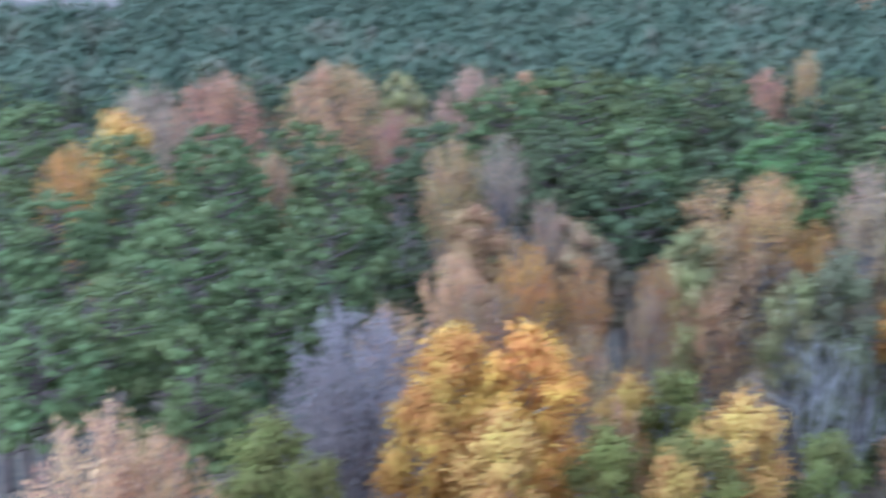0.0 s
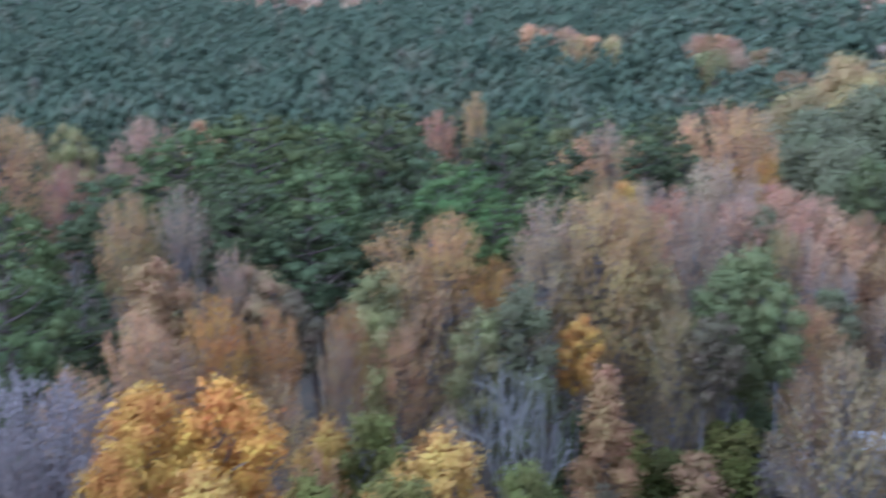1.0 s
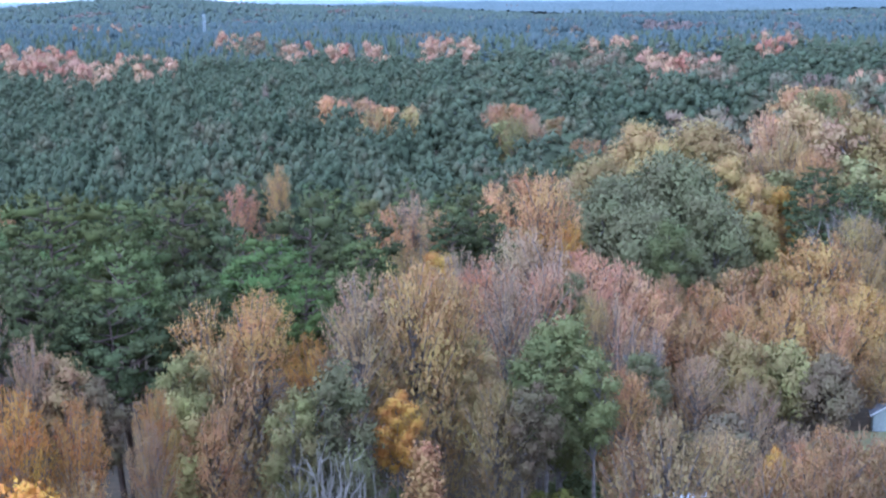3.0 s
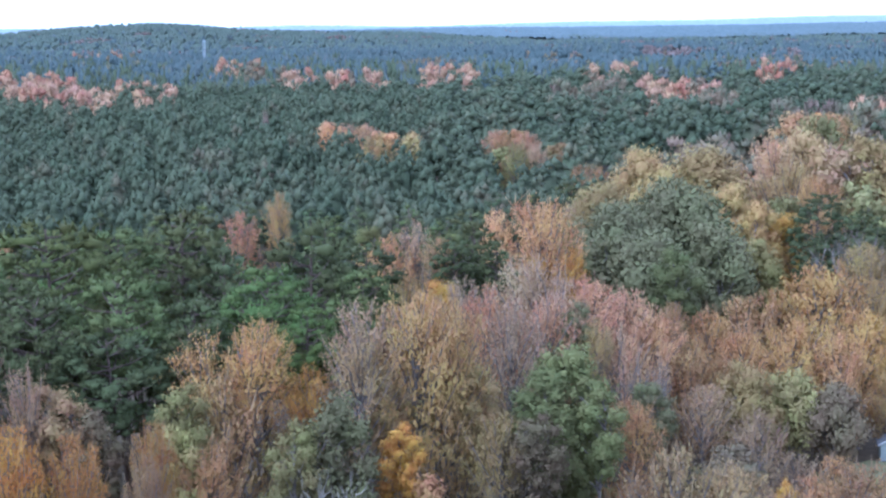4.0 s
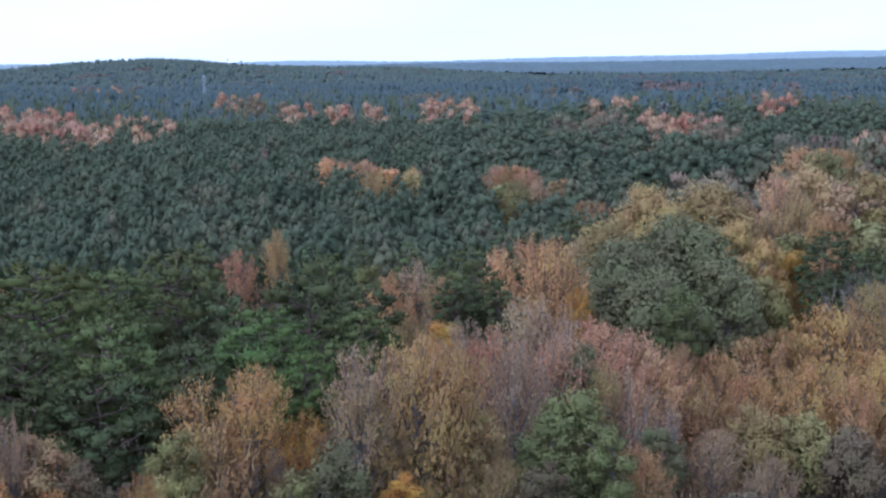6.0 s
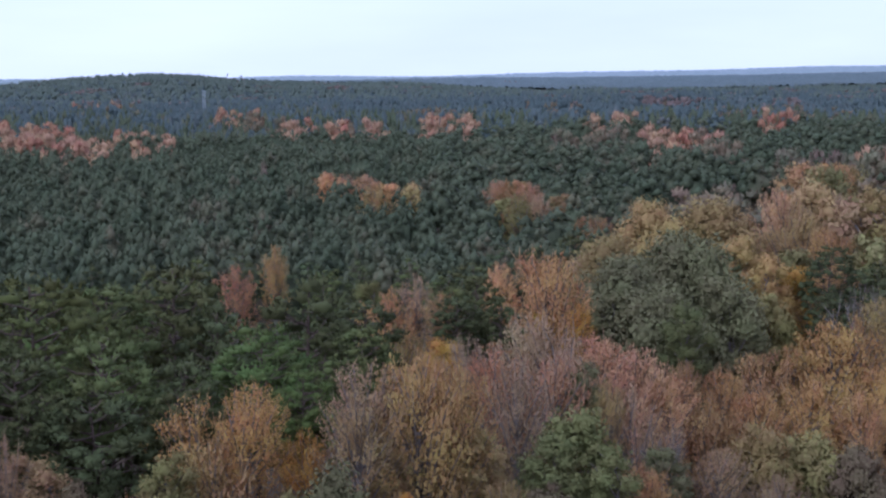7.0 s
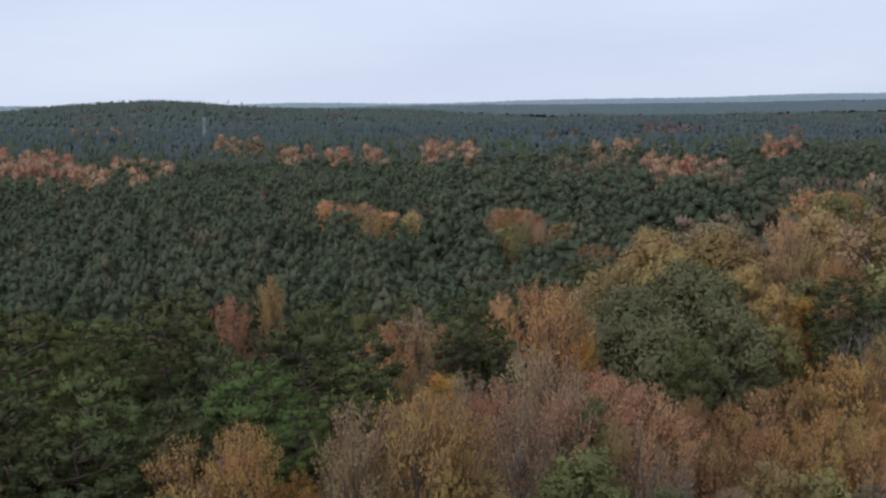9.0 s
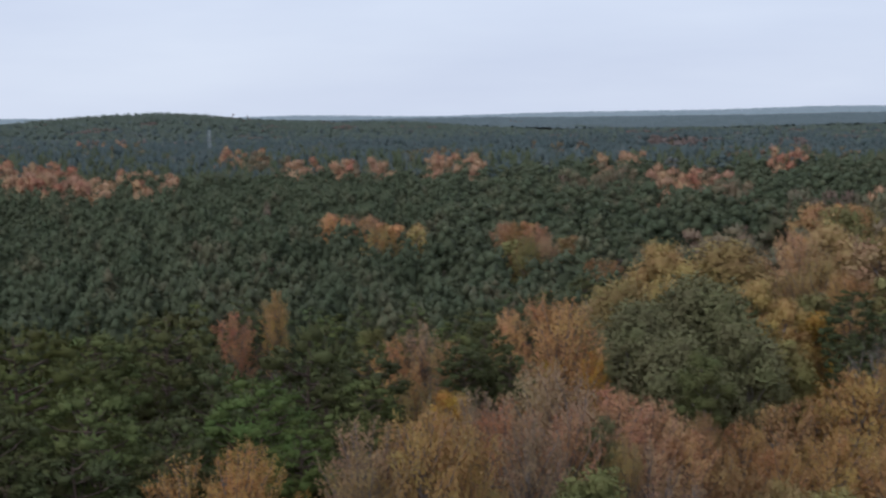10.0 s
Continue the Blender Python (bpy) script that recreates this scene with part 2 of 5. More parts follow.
def branch_path(a, b, sag, rng, n=5, wob=0.05):
    t = np.linspace(0, 1, n)[:, None]
    a, b = np.asarray(a, float), np.asarray(b, float)
    p = a + (b - a) * t
    p[:, 2] += sag * (4 * t * (1 - t))[:, 0]
    p[1:-1] += rng.normal(size=(n - 2, 3)) * wob * np.linalg.norm(b - a)
    return p


# ---- kinds of trees: each is modelled at a nominal 24 m height and 8 m spread ----
WIDE = 8.0
TALL = 24.0
SHAPES = (1.3, 1.9, 2.7, 3.8, 5.2)


def trunk_line(rng, top, lean=0.4, n=7):
    t = np.linspace(0, 1, n)
    p = np.stack([np.cumsum(rng.normal(size=n)) * lean * 0.3, np.cumsum(rng.normal(size=n)) * lean * 0.3, t * top], 1)
    p[:, :2] -= p[0, :2]
    return p


def on_trunk(line, z):
    return np.array([np.interp(z, line[:, 2], line[:, 0]), np.interp(z, line[:, 2], line[:, 1]), z])


def pine(rng, lod, narrow=False):
    wood, crown = Soup(), Soup()
    line = trunk_line(rng, TALL * 0.96)
    tube(wood, line, np.linspace(0.30, 0.05, len(line)), {0: 7, 1: 5, 2: 3, 3: 3}[lod])
    base = (0.50 if not narrow else 0.56) * TALL
    if lod >= 2:
        if lod == 2:
            dome(crown, rng, (0, 0, TALL * 0.66), WIDE * 0.27, TALL * 0.22, 6, 2, 0.25)
            for k in range(7):
                a, h = k * 2.399 + rng.uniform(-0.4, 0.4), (k + 0.6) / 7
                reach = WIDE * 0.36 * (1 - h) ** 0.5 * rng.uniform(0.8, 1.15)
                c = np.array([math.cos(a) * reach, math.sin(a) * reach, TALL * (0.72 + 0.22 * h)])
                r = WIDE * rng.uniform(0.14, 0.21)
                dome(crown, rng, c - [0, 0, r * 0.4], r * 0.9, r * 0.8, 5, 1, 0.3)
                face = unit(np.array([math.cos(a) * reach, math.sin(a) * reach, WIDE * (0.15 + 0.4 * h)]))
                d = unit(unit(rng.normal(size=(10, 3))) + face * 0.4)
                shards(crown, c + d * [r, r, r * 0.75] * rng.uniform(0.7, 1.15, (10, 1)), d * 0.6 + np.cross(d, rng.normal(size=(10, 3))), r * rng.uniform(0.3, 0.55, 10), r * 0.26, rng, d * 0.7 + face, 0.35)
        else:
            for k in range(4):
                a, reach = k * 2.399 + rng.uniform(-0.5, 0.5), WIDE * (0.05, 0.24, 0.28, 0.32)[k]
                top = TALL * (0.98 - 0.07 * k) * rng.uniform(0.96, 1.02)
                dome(crown, rng, (math.cos(a) * reach, math.sin(a) * reach, top - TALL * 0.2), WIDE * rng.uniform(0.2, 0.3), TALL * 0.2, 5, 1, 0.3)
            d = unit(unit(rng.normal(size=(4, 3))) + [0, 0, 0.5])
            shards(crown, np.array([0, 0, TALL * 0.72]) + d * [WIDE * 0.48, WIDE * 0.48, TALL * 0.27], np.cross(d, rng.normal(size=(4, 3))) + d * 0.6, 1.8, 0.9, rng, d, 0.5)
        return wood, crown, None
    count = {0: 106, 1: 60}[lod] - (34 if narrow else 0)
    blades = {0: 46, 1: 28}[lod]
    size = {0: 0.84, 1: 1.08}[lod] * (1.1 if narrow else 1.0)
    for i in range(count):
        h = ((i + 0.5) / count) ** 0.8
        a = i * 2.399 + rng.uniform(-0.5, 0.5)
        if narrow:
            z = base + (TALL * 0.97 - base) * h
            full = 0.62 + 0.38 * math.sin(math.pi * min(1.0, 0.12 + 0.75 * h)) if h < 0.72 else max(0.12, math.cos((h - 0.72) / 0.28 * math.pi / 2) ** 0.7)
            reach = (WIDE / 2 - 0.6) * full * (rng.uniform(0.4, 1.0) if i % 3 == 0 else rng.uniform(0.8, 1.05))
        elif i < count * 0.16:
            z = TALL * 0.97 - WIDE * rng.uniform(0.45, 0.95)
            reach = (WIDE / 2 - 0.6) * rng.uniform(0.35, 0.95)
        else:
            f = math.radians(108) * math.sqrt(1 - (i - count * 0.16) / (count * 0.84))
            reach = (WIDE / 2 - 0.7) * math.sin(min(f, math.pi / 2)) * rng.uniform(0.82, 1.08)
            z = TALL * 0.97 - WIDE * 0.55 * (1 - math.cos(f)) * rng.uniform(0.9, 1.1)
        tip = on_trunk(line, min(z, TALL * 0.96)) + np.array([np.cos(a) * reach, np.sin(a) * reach, rng.uniform(-0.3, 0.5)])
        root = on_trunk(line, max(z - 0.35 * reach, 3))
        if i % 2 == 0:
            tube(wood, branch_path(root, tip, -0.2, rng, 3), np.linspace(0.08, 0.03, 3), 3)
        r = size * rng.uniform(0.6, 1.4) * (0.8 + 0.3 * (1 - h))
        rx, rz = r * rng.uniform(0.9, 1.25), r * rng.uniform(0.5, 0.8)
        mid = tip - np.array([0, 0, rz * 0.3])
        dome(crown, rng, mid, rx * 0.52, rz * 0.52, 5, 2, 0.35)
        nb = int(blades * rng.uniform(0.8, 1.2))
        d = unit(unit(rng.normal(size=(nb, 3))) + [0, 0, 0.5])
        k = rng.uniform(0, 6.283, 2)
        lump = 0.9 + 0.2 * np.sin(d[:, 0] * 6 + k[0]) * np.cos(d[:, 1] * 6 + k[1])
        p = mid + d * [rx, rx, rz] * (lump * rng.uniform(0.5, 1.2, nb))[:, None] + rng.normal(size=(nb, 3)) * 0.12 * r
        out = rng.random((nb, 1)) < 0.55
        lay = np.where(out, d + [0, 0, 0.5], np.cross(d, rng.normal(size=(nb, 3))) + d * 0.4)
        crest = unit(tip - [0, 0, TALL * 0.97 - WIDE * 0.55])
        shards(crown, p, lay, r * rng.uniform(0.25, 0.5, nb), r * (0.16 if lod == 0 else 0.22), rng, d * 0.5 + crest * 1.2, 0.35)
    return wood, crown, None


def lobes_of(rng, count, profile, base, flat=False):
    """Rounded masses of a crown, from its base to its top."""
    out = []
    for i in range(count):
        h = (i + 0.35) / count
        r = WIDE / 2 * rng.uniform(0.26, 0.44) * (0.72 + 0.35 * profile(h))
        z = base + (TALL - r * 0.9 - base) * (0.05 + 0.95 * h)
        reach = max(0.0, WIDE / 2 * profile(h) - r * 0.8) * (rng.uniform(0.85, 1.1) if i % 4 else rng.uniform(0.2, 0.7))
        a = i * 2.399 + rng.uniform(-0.6, 0.6)
        out.append((np.array([np.cos(a) * reach, np.sin(a) * reach, z]), r))
    return out


def ROUND(h):
    return math.sqrt(max(0.03, 1 - ((h - 0.38) / 0.66) ** 2)) if h > 0.38 else 0.72 + 0.28 * h / 0.38


def CONE(h):
    return max(0.10, 1.0 - 0.9 * h)


def OVAL(h):
    return max(0.2, math.sin(math.pi * (0.15 + 0.72 * h)) ** 0.8)


def leafy(rng, lod, profile=ROUND, base=0.34, count=24, fine=1.0):
    """A full crown of rounded leafy masses."""
    wood, crown = Soup(), Soup()
    line = trunk_line(rng, TALL * 0.8, 0.7)
    tube(wood, line, np.linspace(0.34, 0.06, len(line)), {0: 7, 1: 5, 2: 3, 3: 3}[lod])
    count = int(count * (0.55 + 0.2 * min(2.2, TALL / WIDE)))
    n_lobe = {0: count, 1: int(count * 0.85), 2: 7, 3: 3}[lod]
    per = {0: 325, 1: 130, 2: 0, 3: 0}[lod]
    size = {0: 0.26, 1: 0.42, 2: 1.5, 3: 3.0}[lod]
    for c, r in lobes_of(rng, n_lobe, profile, max(base * TALL, TALL - 1.7 * WIDE)):
        if lod >= 2:
            dome(crown, rng, c, r * 0.7, r * 0.8, 5, 2, 0.3)
            n = 34 if lod == 2 else 8
            d = unit(unit(rng.normal(size=(n, 3))) + [0, 0, 0.5])
            lay = d * 0.4 + [0, 0, 1.0] + rng.normal(size=(n, 3)) * 0.3
            p = c + d * r * rng.uniform(0.75, 1.2, (n, 1))
            shards(crown, p, lay, (1.5 if lod == 2 else 2.6) * rng.uniform(0.6, 1.2, n), 0.55 if lod == 2 else 1.1, rng, d + [0, 0, 0.3], 0.5)
            continue
        tube(wood, branch_path(on_trunk(line, max(2.0, c[2] - 0.7 * np.hypot(c[0], c[1]) - 1.5)), c, 0.2, rng, 4, 0.06),
             np.linspace(0.11, 0.03, 4), 3)
        squash = np.array([1.0, 1.0, 0.92]) * rng.uniform(0.88, 1.12, 3)
        dome(crown, rng, c, r * 0.55 * squash[0], r * 0.55 * squash[2], 6, 2, 0.25)
        n = int(per / fine ** 1.6 * rng.uniform(0.85, 1.15) * (r / (WIDE * 0.19)) ** 1.6)
        d = unit(unit(rng.normal(size=(n, 3))) + [0, 0, 0.25])
        k = rng.uniform(0, 6.283, 3)
        bump = 1 + 0.16 * np.sin(d[:, 0] * 5 + k[0]) * np.cos(d[:, 1] * 6 + k[1]) + 0.07 * np.sin(d[:, 2] * 9 + k[2])
        p = c + d * (r * bump * rng.uniform(0.5, 1.1, n))[:, None] * squash + rng.normal(size=(n, 3)) * 0.14 * r
        lay = unit(np.cross(d, rng.normal(size=(n, 3)))) + d * rng.uniform(0, 0.7, (n, 1)) + [0, 0, 0.3]
        crest = unit((c - [0, 0, TALL - 0.8 * WIDE]) * [1, 1, 0.8])
        shards(crown, p, lay, size * fine * 1.4 * rng.uniform(0.7, 1.3, n), size * fine * 0.85, rng, d + crest * 0.4, 0.35)
    return wood, crown, None


def plume(rng, lod, base=0.16, thin=1.0, drop=0.30, fine=1.0):
    """A feathery crown of many steep limbs with leaves and fine twigs along them, whole or half bare."""
    if lod >= 2:
        return leafy(rng, lod)
    wood, crown, twig = Soup(), Soup(), Soup()
    line = trunk_line(rng, TALL * 0.75, 0.6)
    tube(wood, line, np.linspace(0.30, 0.06, len(line)), 7 if lod == 0 else 5)
    half = WIDE / 2
    low = max(base * TALL, TALL - 1.75 * WIDE)
    fall = drop * min(TALL, 1.5 * WIDE)
    n_limb = {0: 42, 1: 30}[lod]
    per = int({0: 165, 1: 105}[lod] * thin / fine ** 1.3)
    size = {0: 0.27, 1: 0.38}[lod] * fine
    n = int((800 if lod == 0 else 420) * thin / fine ** 1.3)
    d = unit(rng.normal(size=(n, 3)))
    p = np.array([0, 0, low + (TALL - low) * 0.44]) + d * [half * 0.8, half * 0.8, (TALL - low) * 0.42] * rng.uniform(0.25, 1.0, (n, 1)) ** 0.6
    shards(crown, p, rng.normal(size=(n, 3)) * 0.5 + [0, 0, 1], size * 1.5 * rng.uniform(0.7, 1.3, n), size * 0.75, rng, d + [0, 0, 0.3], 0.5)
    for i in range(n_limb):
        a = i * 2.399 + rng.uniform(-0.4, 0.4)
        if i % 5 < 3:
            f = math.sqrt((i + 0.5) / n_limb)
            rad = half * 0.92 * f * rng.uniform(0.9, 1.08)
            z = TALL - fall * f ** 2.2 - rng.uniform(0, 0.12) * WIDE
        else:
            h = (i + 0.5) / n_limb
            rad = half * (0.78 + 0.2 * math.sin(math.pi * (0.15 + 0.7 * h))) * rng.uniform(0.85, 1.05)
            z = low + (TALL - fall - low) * (0.12 + 0.86 * h)
        tip = np.array([np.cos(a) * rad, np.sin(a) * rad, z])
        root = on_trunk(line, max(1.5, min(z - 0.3 * WIDE - 1.1 * rad, TALL * 0.74)))
        path = branch_path(root, tip, -0.06 * rad, rng, 5, 0.03)
        tube(wood, path[::2], np.linspace(0.10, 0.025, 3), 3)
        out = unit(tip - [0, 0, max(low, TALL - 0.9 * WIDE)] + [0, 0, 0.08 * WIDE])
        n = int(per * rng.uniform(0.75, 1.25))
        u = 1 - rng.uniform(0, 0.8, n) ** 1.25 * 0.8
        along = np.stack([np.interp(u * 4, np.arange(5), path[:, j]) for j in range(3)], 1)
        p = along + rng.normal(size=(n, 3)) * np.array([0.40, 0.40, 0.50]) * (0.55 + 0.75 * (1 - u))[:, None] * (half / 4)
        lay = rng.normal(size=(n, 3)) * 0.45 + out * 0.4 + [0, 0, 0.9]
        shards(crown, p, lay, size * rng.uniform(0.6, 1.3, n), size * 0.42, rng, out, 0.4)
        m = int((6 if lod == 0 else 2) / thin)
        u = rng.uniform(0.35, 1.0, m)
        along = np.stack([np.interp(u * 4, np.arange(5), path[:, j]) for j in range(3)], 1)
        kites(twig, along, rng.normal(size=(m, 3)) * 0.3 + out * 0.35 + [0, 0, 1.0], rng.uniform(0.9, 1.9, m), 0.045 if lod == 0 else 0.075, rng)
    return wood, crown, twig


def bare(rng, lod, fine=1.0):
    """A leafless tree: forking limbs and a haze of twigs."""
    wood, twig = Soup(), Soup()

    def fork(p, d, ln, r, depth):
        q = p + d * ln
        tube(wood, branch_path(p, q, 0.0, rng, 4, 0.05), np.linspace(r, r * 0.62, 4), 6 if depth > 2 else 4)
        if depth == 0:
            n = int((14 if lod == 0 else 6) * fine)
            u = unit(d + rng.normal(size=(n, 3)) * 0.55 + [0, 0, 0.25])
            s0 = p + (q - p) * rng.uniform(0.1, 1, (n, 1))
            kites(twig, s0, u, rng.uniform(0.8, 2.0, n), 0.03 if lod == 0 else 0.06, rng)
            return
        for k in range(3 if depth > 1 else 2):
            e = unit(d + rng.normal(size=3) * 0.5 + [0, 0, 0.22])
            fork(q - d * ln * rng.uniform(0, 0.35), e, ln * rng.uniform(0.62, 0.85), r * 0.62, depth - 1)

    tube(wood, [(0, 0, 0), (0.1, 0, TALL * 0.15), (0.0, 0.1, TALL * 0.3)], [0.36, 0.3, 0.27], 7)
    for k in range(3):
        a = k * 2.1 + rng.uniform(-0.4, 0.4)
        fork(np.array([0, 0.1, TALL * rng.uniform(0.22, 0.30)]), unit(np.array([np.cos(a) * 0.42, np.sin(a) * 0.42, 1.0])), TALL * 0.2, 0.19, 3)
    return wood, None, twig


def bush(rng, lod):
    wood, crown = Soup(), Soup()
    for k in range(6):
        a = k * 1.05
        tube(wood, branch_path((0, 0, 0), (np.cos(a) * 2.2, np.sin(a) * 2.2, TALL * rng.uniform(0.5, 0.8)), 0, rng, 4), np.linspace(0.1, 0.03, 4), 4)
    for c, r in lobes_of(rng, 20 if lod == 0 else 12, lambda h: 1 - 0.6 * h, 0.02 * TALL):
        n = 260 if lod == 0 else 90
        d = unit(unit(rng.normal(size=(n, 3))) + [0, 0, 0.3])
        p = c + d * (r * rng.uniform(0.75, 1.1, n))[:, None] * [1, 1, 2.2]
        shards(crown, p, rng.normal(size=(n, 3)), 0.5 * rng.uniform(0.7, 1.3, n), 0.36, rng, d)
    return wood, crown, None


KINDS = {
    "pine": (pine, {}, NEEDLES, PINE_BARK, "pine_tree"),
    "slim_pine": (pine, {"narrow": True}, NEEDLES, PINE_BARK, "pine_tree"),
    "oak": (leafy, {}, LEAVES, GREY_BARK, "broadleaf_tree"),
    "poplar": (leafy, {"profile": OVAL, "base": 0.24}, LEAVES, GREY_BARK, "broadleaf_tree"),
    "cypress": (leafy, {"profile": CONE, "base": 0.08, "count": 26}, LEAVES, GREY_BARK, "cypress_tree"),
    "maple": (plume, {}, PLUMES, GREY_BARK, "thinning_tree"),
    "thin_maple": (plume, {"thin": 0.55}, PLUMES, GREY_BARK, "thinning_tree"),
    "broad_oak": (leafy, {"count": 30, "fine": 0.7}, LEAVES, GREY_BARK, "broadleaf_tree"),
    "broad_maple": (plume, {"fine": 0.76}, PLUMES, GREY_BARK, "thinning_tree"),
    "bare": (bare, {}, None, GREY_BARK, "bare_tree"),
    "sycamore": (bare, {"fine": 0.4}, None, PALE_BARK, "bare_tree"),
    "twiggy": (bare, {"fine": 2.6}, None, GREY_BARK, "bare_tree"),
    "bush": (bush, {}, LEAVES, GREY_BARK, "shrub"),
}
MODELS = {}
VARIANTS = 3


def model(kind, lod, variant, shape=2.7):
    """The meshes of a kind of tree, 8 m wide and so many times as tall."""
    global TALL
    key = (kind, lod, variant, shape)
    if key not in MODELS:
        TALL = WIDE * shape
        build, options, leaf_mat, bark, name = KINDS[kind]
        rng = np.random.default_rng(sum(ord(c) for c in kind) * 100 + lod * 10 + variant + int(shape * 1000))
        wood, crown, twig = build(rng, lod, **options)
        cloud = np.concatenate([s.arrays()[0] for s in (wood, crown, twig) if s and s.n])
        fit_xy = WIDE / 2 / np.percentile(np.hypot(cloud[:, 0], cloud[:, 1])[cloud[:, 2] > TALL * 0.3], 96)
        fit_z = TALL / np.percentile(cloud[:, 2], 99.7)
        for s in (wood, crown, twig):
            for v in s.v if s else ():
                v *= (fit_xy, fit_xy, fit_z)
        MODELS[key] = {
            "soup": (wood, crown, twig),
            "trunk": wood.mesh("trunk", bark),
            "crown": crown.mesh("crown", leaf_mat) if crown else None,
            "twigs": twig.mesh("twig_haze", TWIGS) if twig and twig.n else None,
        }
    return MODELS[key]


def smooth(a, b, x):
    t = np.clip((np.asarray(x, float) - a) / (b - a), 0, 1)
    return t * t * (3 - 2 * t)


def ground_z(x, y):
    """Height of the land: flat by the camera, a gentle rise, a wooded hill and far ridges."""
    x, y = np.asarray(x, float), np.asarray(y, float)
    d, a = np.hypot(x, y), np.degrees(np.arctan2(-x, y))
    z = 4.0 * smooth(200, 450, d)
    z = z + 3.0 * np.sin(x * 0.0061 + 1.0) * np.sin(y * 0.0047) * smooth(500, 1100, d)
    z = z + (33 * np.exp(-((a - 19.0) / np.where(a > 19, 8.5, 5.4)) ** 2) + 9 * np.exp(-((a - 10) / 4) ** 2)) * np.exp(-((d - 2300) / 420) ** 2)
    z = z + 14 * smooth(2500, 3300, d) + (10 + 11 * smooth(6, -8, a) + 3 * np.sin(a * 0.55)) * smooth(3700, 4600, d)
    return z


TAKEN = []
LATER = {"slim_pine": [], "oak": [], "pink": []}
TINT = {
    "green": (0.100, 0.108, 0.035), "dark_green": (0.078, 0.082, 0.032), "light_green": (0.132, 0.144, 0.046), "bright_green": (0.090, 0.114, 0.033),
    "blue_green": (0.084, 0.096, 0.040), "ochre": (0.370, 0.195, 0.062), "moss": (0.138, 0.128, 0.032), "leaf_green": (0.146, 0.148, 0.056), "grey_green": (0.156, 0.148, 0.072),
    "dusky": (0.153, 0.115, 0.065), "olive": (0.239, 0.206, 0.081), "gold_olive": (0.338, 0.236, 0.093), "gold": (0.434, 0.241, 0.054), "amber": (0.440, 0.228, 0.042),
    "orange": (0.497, 0.257, 0.059), "peach": (0.550, 0.320, 0.143), "tan": (0.412, 0.241, 0.105), "straw": (0.454, 0.277, 0.101),
    "khaki": (0.354, 0.238, 0.104), "rust": (0.350, 0.198, 0.085), "brown": (0.268, 0.163, 0.075), "pink": (0.425, 0.245, 0.138), "rose": (0.446, 0.220, 0.112),
    "mauve": (0.370, 0.248, 0.140), "lilac": (0.265, 0.212, 0.182), "pale": (0.270, 0.240, 0.200), "grey": (0.175, 0.145, 0.122),
}
WORDS = {
    "pine": "pine tree with clumped needles above a tall trunk", "slim_pine": "slender plantation pine with a narrow needle crown",
    "oak": "broadleaf tree with a full rounded crown", "poplar": "broadleaf tree with a tall oval crown",
    "cypress": "conical tree with fine autumn foliage", "maple": "autumn tree with thinning leaves on upright twigs",
    "thin_maple": "half-bare autumn tree with few leaves on its twigs", "bare": "leafless tree with grey limbs and fine twigs",
    "sycamore": "dead leafless tree with pale forking limbs", "twiggy": "leafless tree with a dense haze of grey twigs",
    "bush": "undergrowth shrub of the forest edge",
}
CATEGORY = {"bare": "tree", "bush": "shrub"}
PICK = random.Random(7)


def tree(kind, x, y, height, width, tint, lod=None, group="", variant=None):
    """One tree as a thing with its trunk, crown and twigs."""
    d = math.hypot(x, y)
    if d > 335 and lod is None:
        LATER["pink" if tint in ("pink", "rose", "peach", "orange", "rust") else "oak"].append((x, y, height, width, 2 if d < 900 else 3))
        TAKEN.append((x, y, width))
        return None
    words = WORDS[kind]
    if lod is None and width > (12.5 if kind == "oak" else 10.5) and kind in ("oak", "maple"):
        kind = "broad_" + kind
    lod = (0 if d < (122 if "pine" in kind else 230 if "broad" in kind else 215 if kind == "oak" and width > 7 else 158 if "maple" in kind else 170) else 1 if d < 420 else 2) if lod is None else lod
    shape = min(SHAPES, key=lambda f: abs(math.log(f * width / height)))
    md = model(kind, lod, PICK.randrange(VARIANTS) if variant is None else variant, shape)
    root = new(KINDS[kind][4])
    sx = width / WIDE
    root.matrix_basis = Matrix.LocRotScale((x, y, float(ground_z(x, y)) - 0.15), Euler((0, 0, PICK.uniform(0, 6.283))), (sx, sx * PICK.uniform(0.9, 1.1), height / (WIDE * shape)))
    r, g, b = TINT[tint]
    j, k = PICK.uniform(0.82, 1.18), PICK.uniform(0.94, 1.06)
    for part_name in ("trunk", "crown", "twigs"):
        if md[part_name]:
            ob = new("twig_haze" if part_name == "twigs" else part_name, md[part_name])
            ob.parent = root
            ob.color = (min(1, r * j * k), min(1, g * j), min(1, b * j / k), 1)
            if part_name == "twigs":
                tagged(ob, kind="stuff")
                g0 = TINT["pale" if kind == "sycamore" else "lilac" if kind == "twiggy" else "grey"]
                ob.color = (*(g0 if kind in ("bare", "sycamore", "twiggy") else [0.35 * u + 0.6 * v for u, v in zip(g0, (r, g, b))]), 1)
    tagged(root, {"moss": "moss green", "ochre": "ochre brown"}.get(tint, tint.replace("_", " ")) + " " + words, CATEGORY.get(kind, "tree"), group)
    TAKEN.append((x, y, width))
    return root


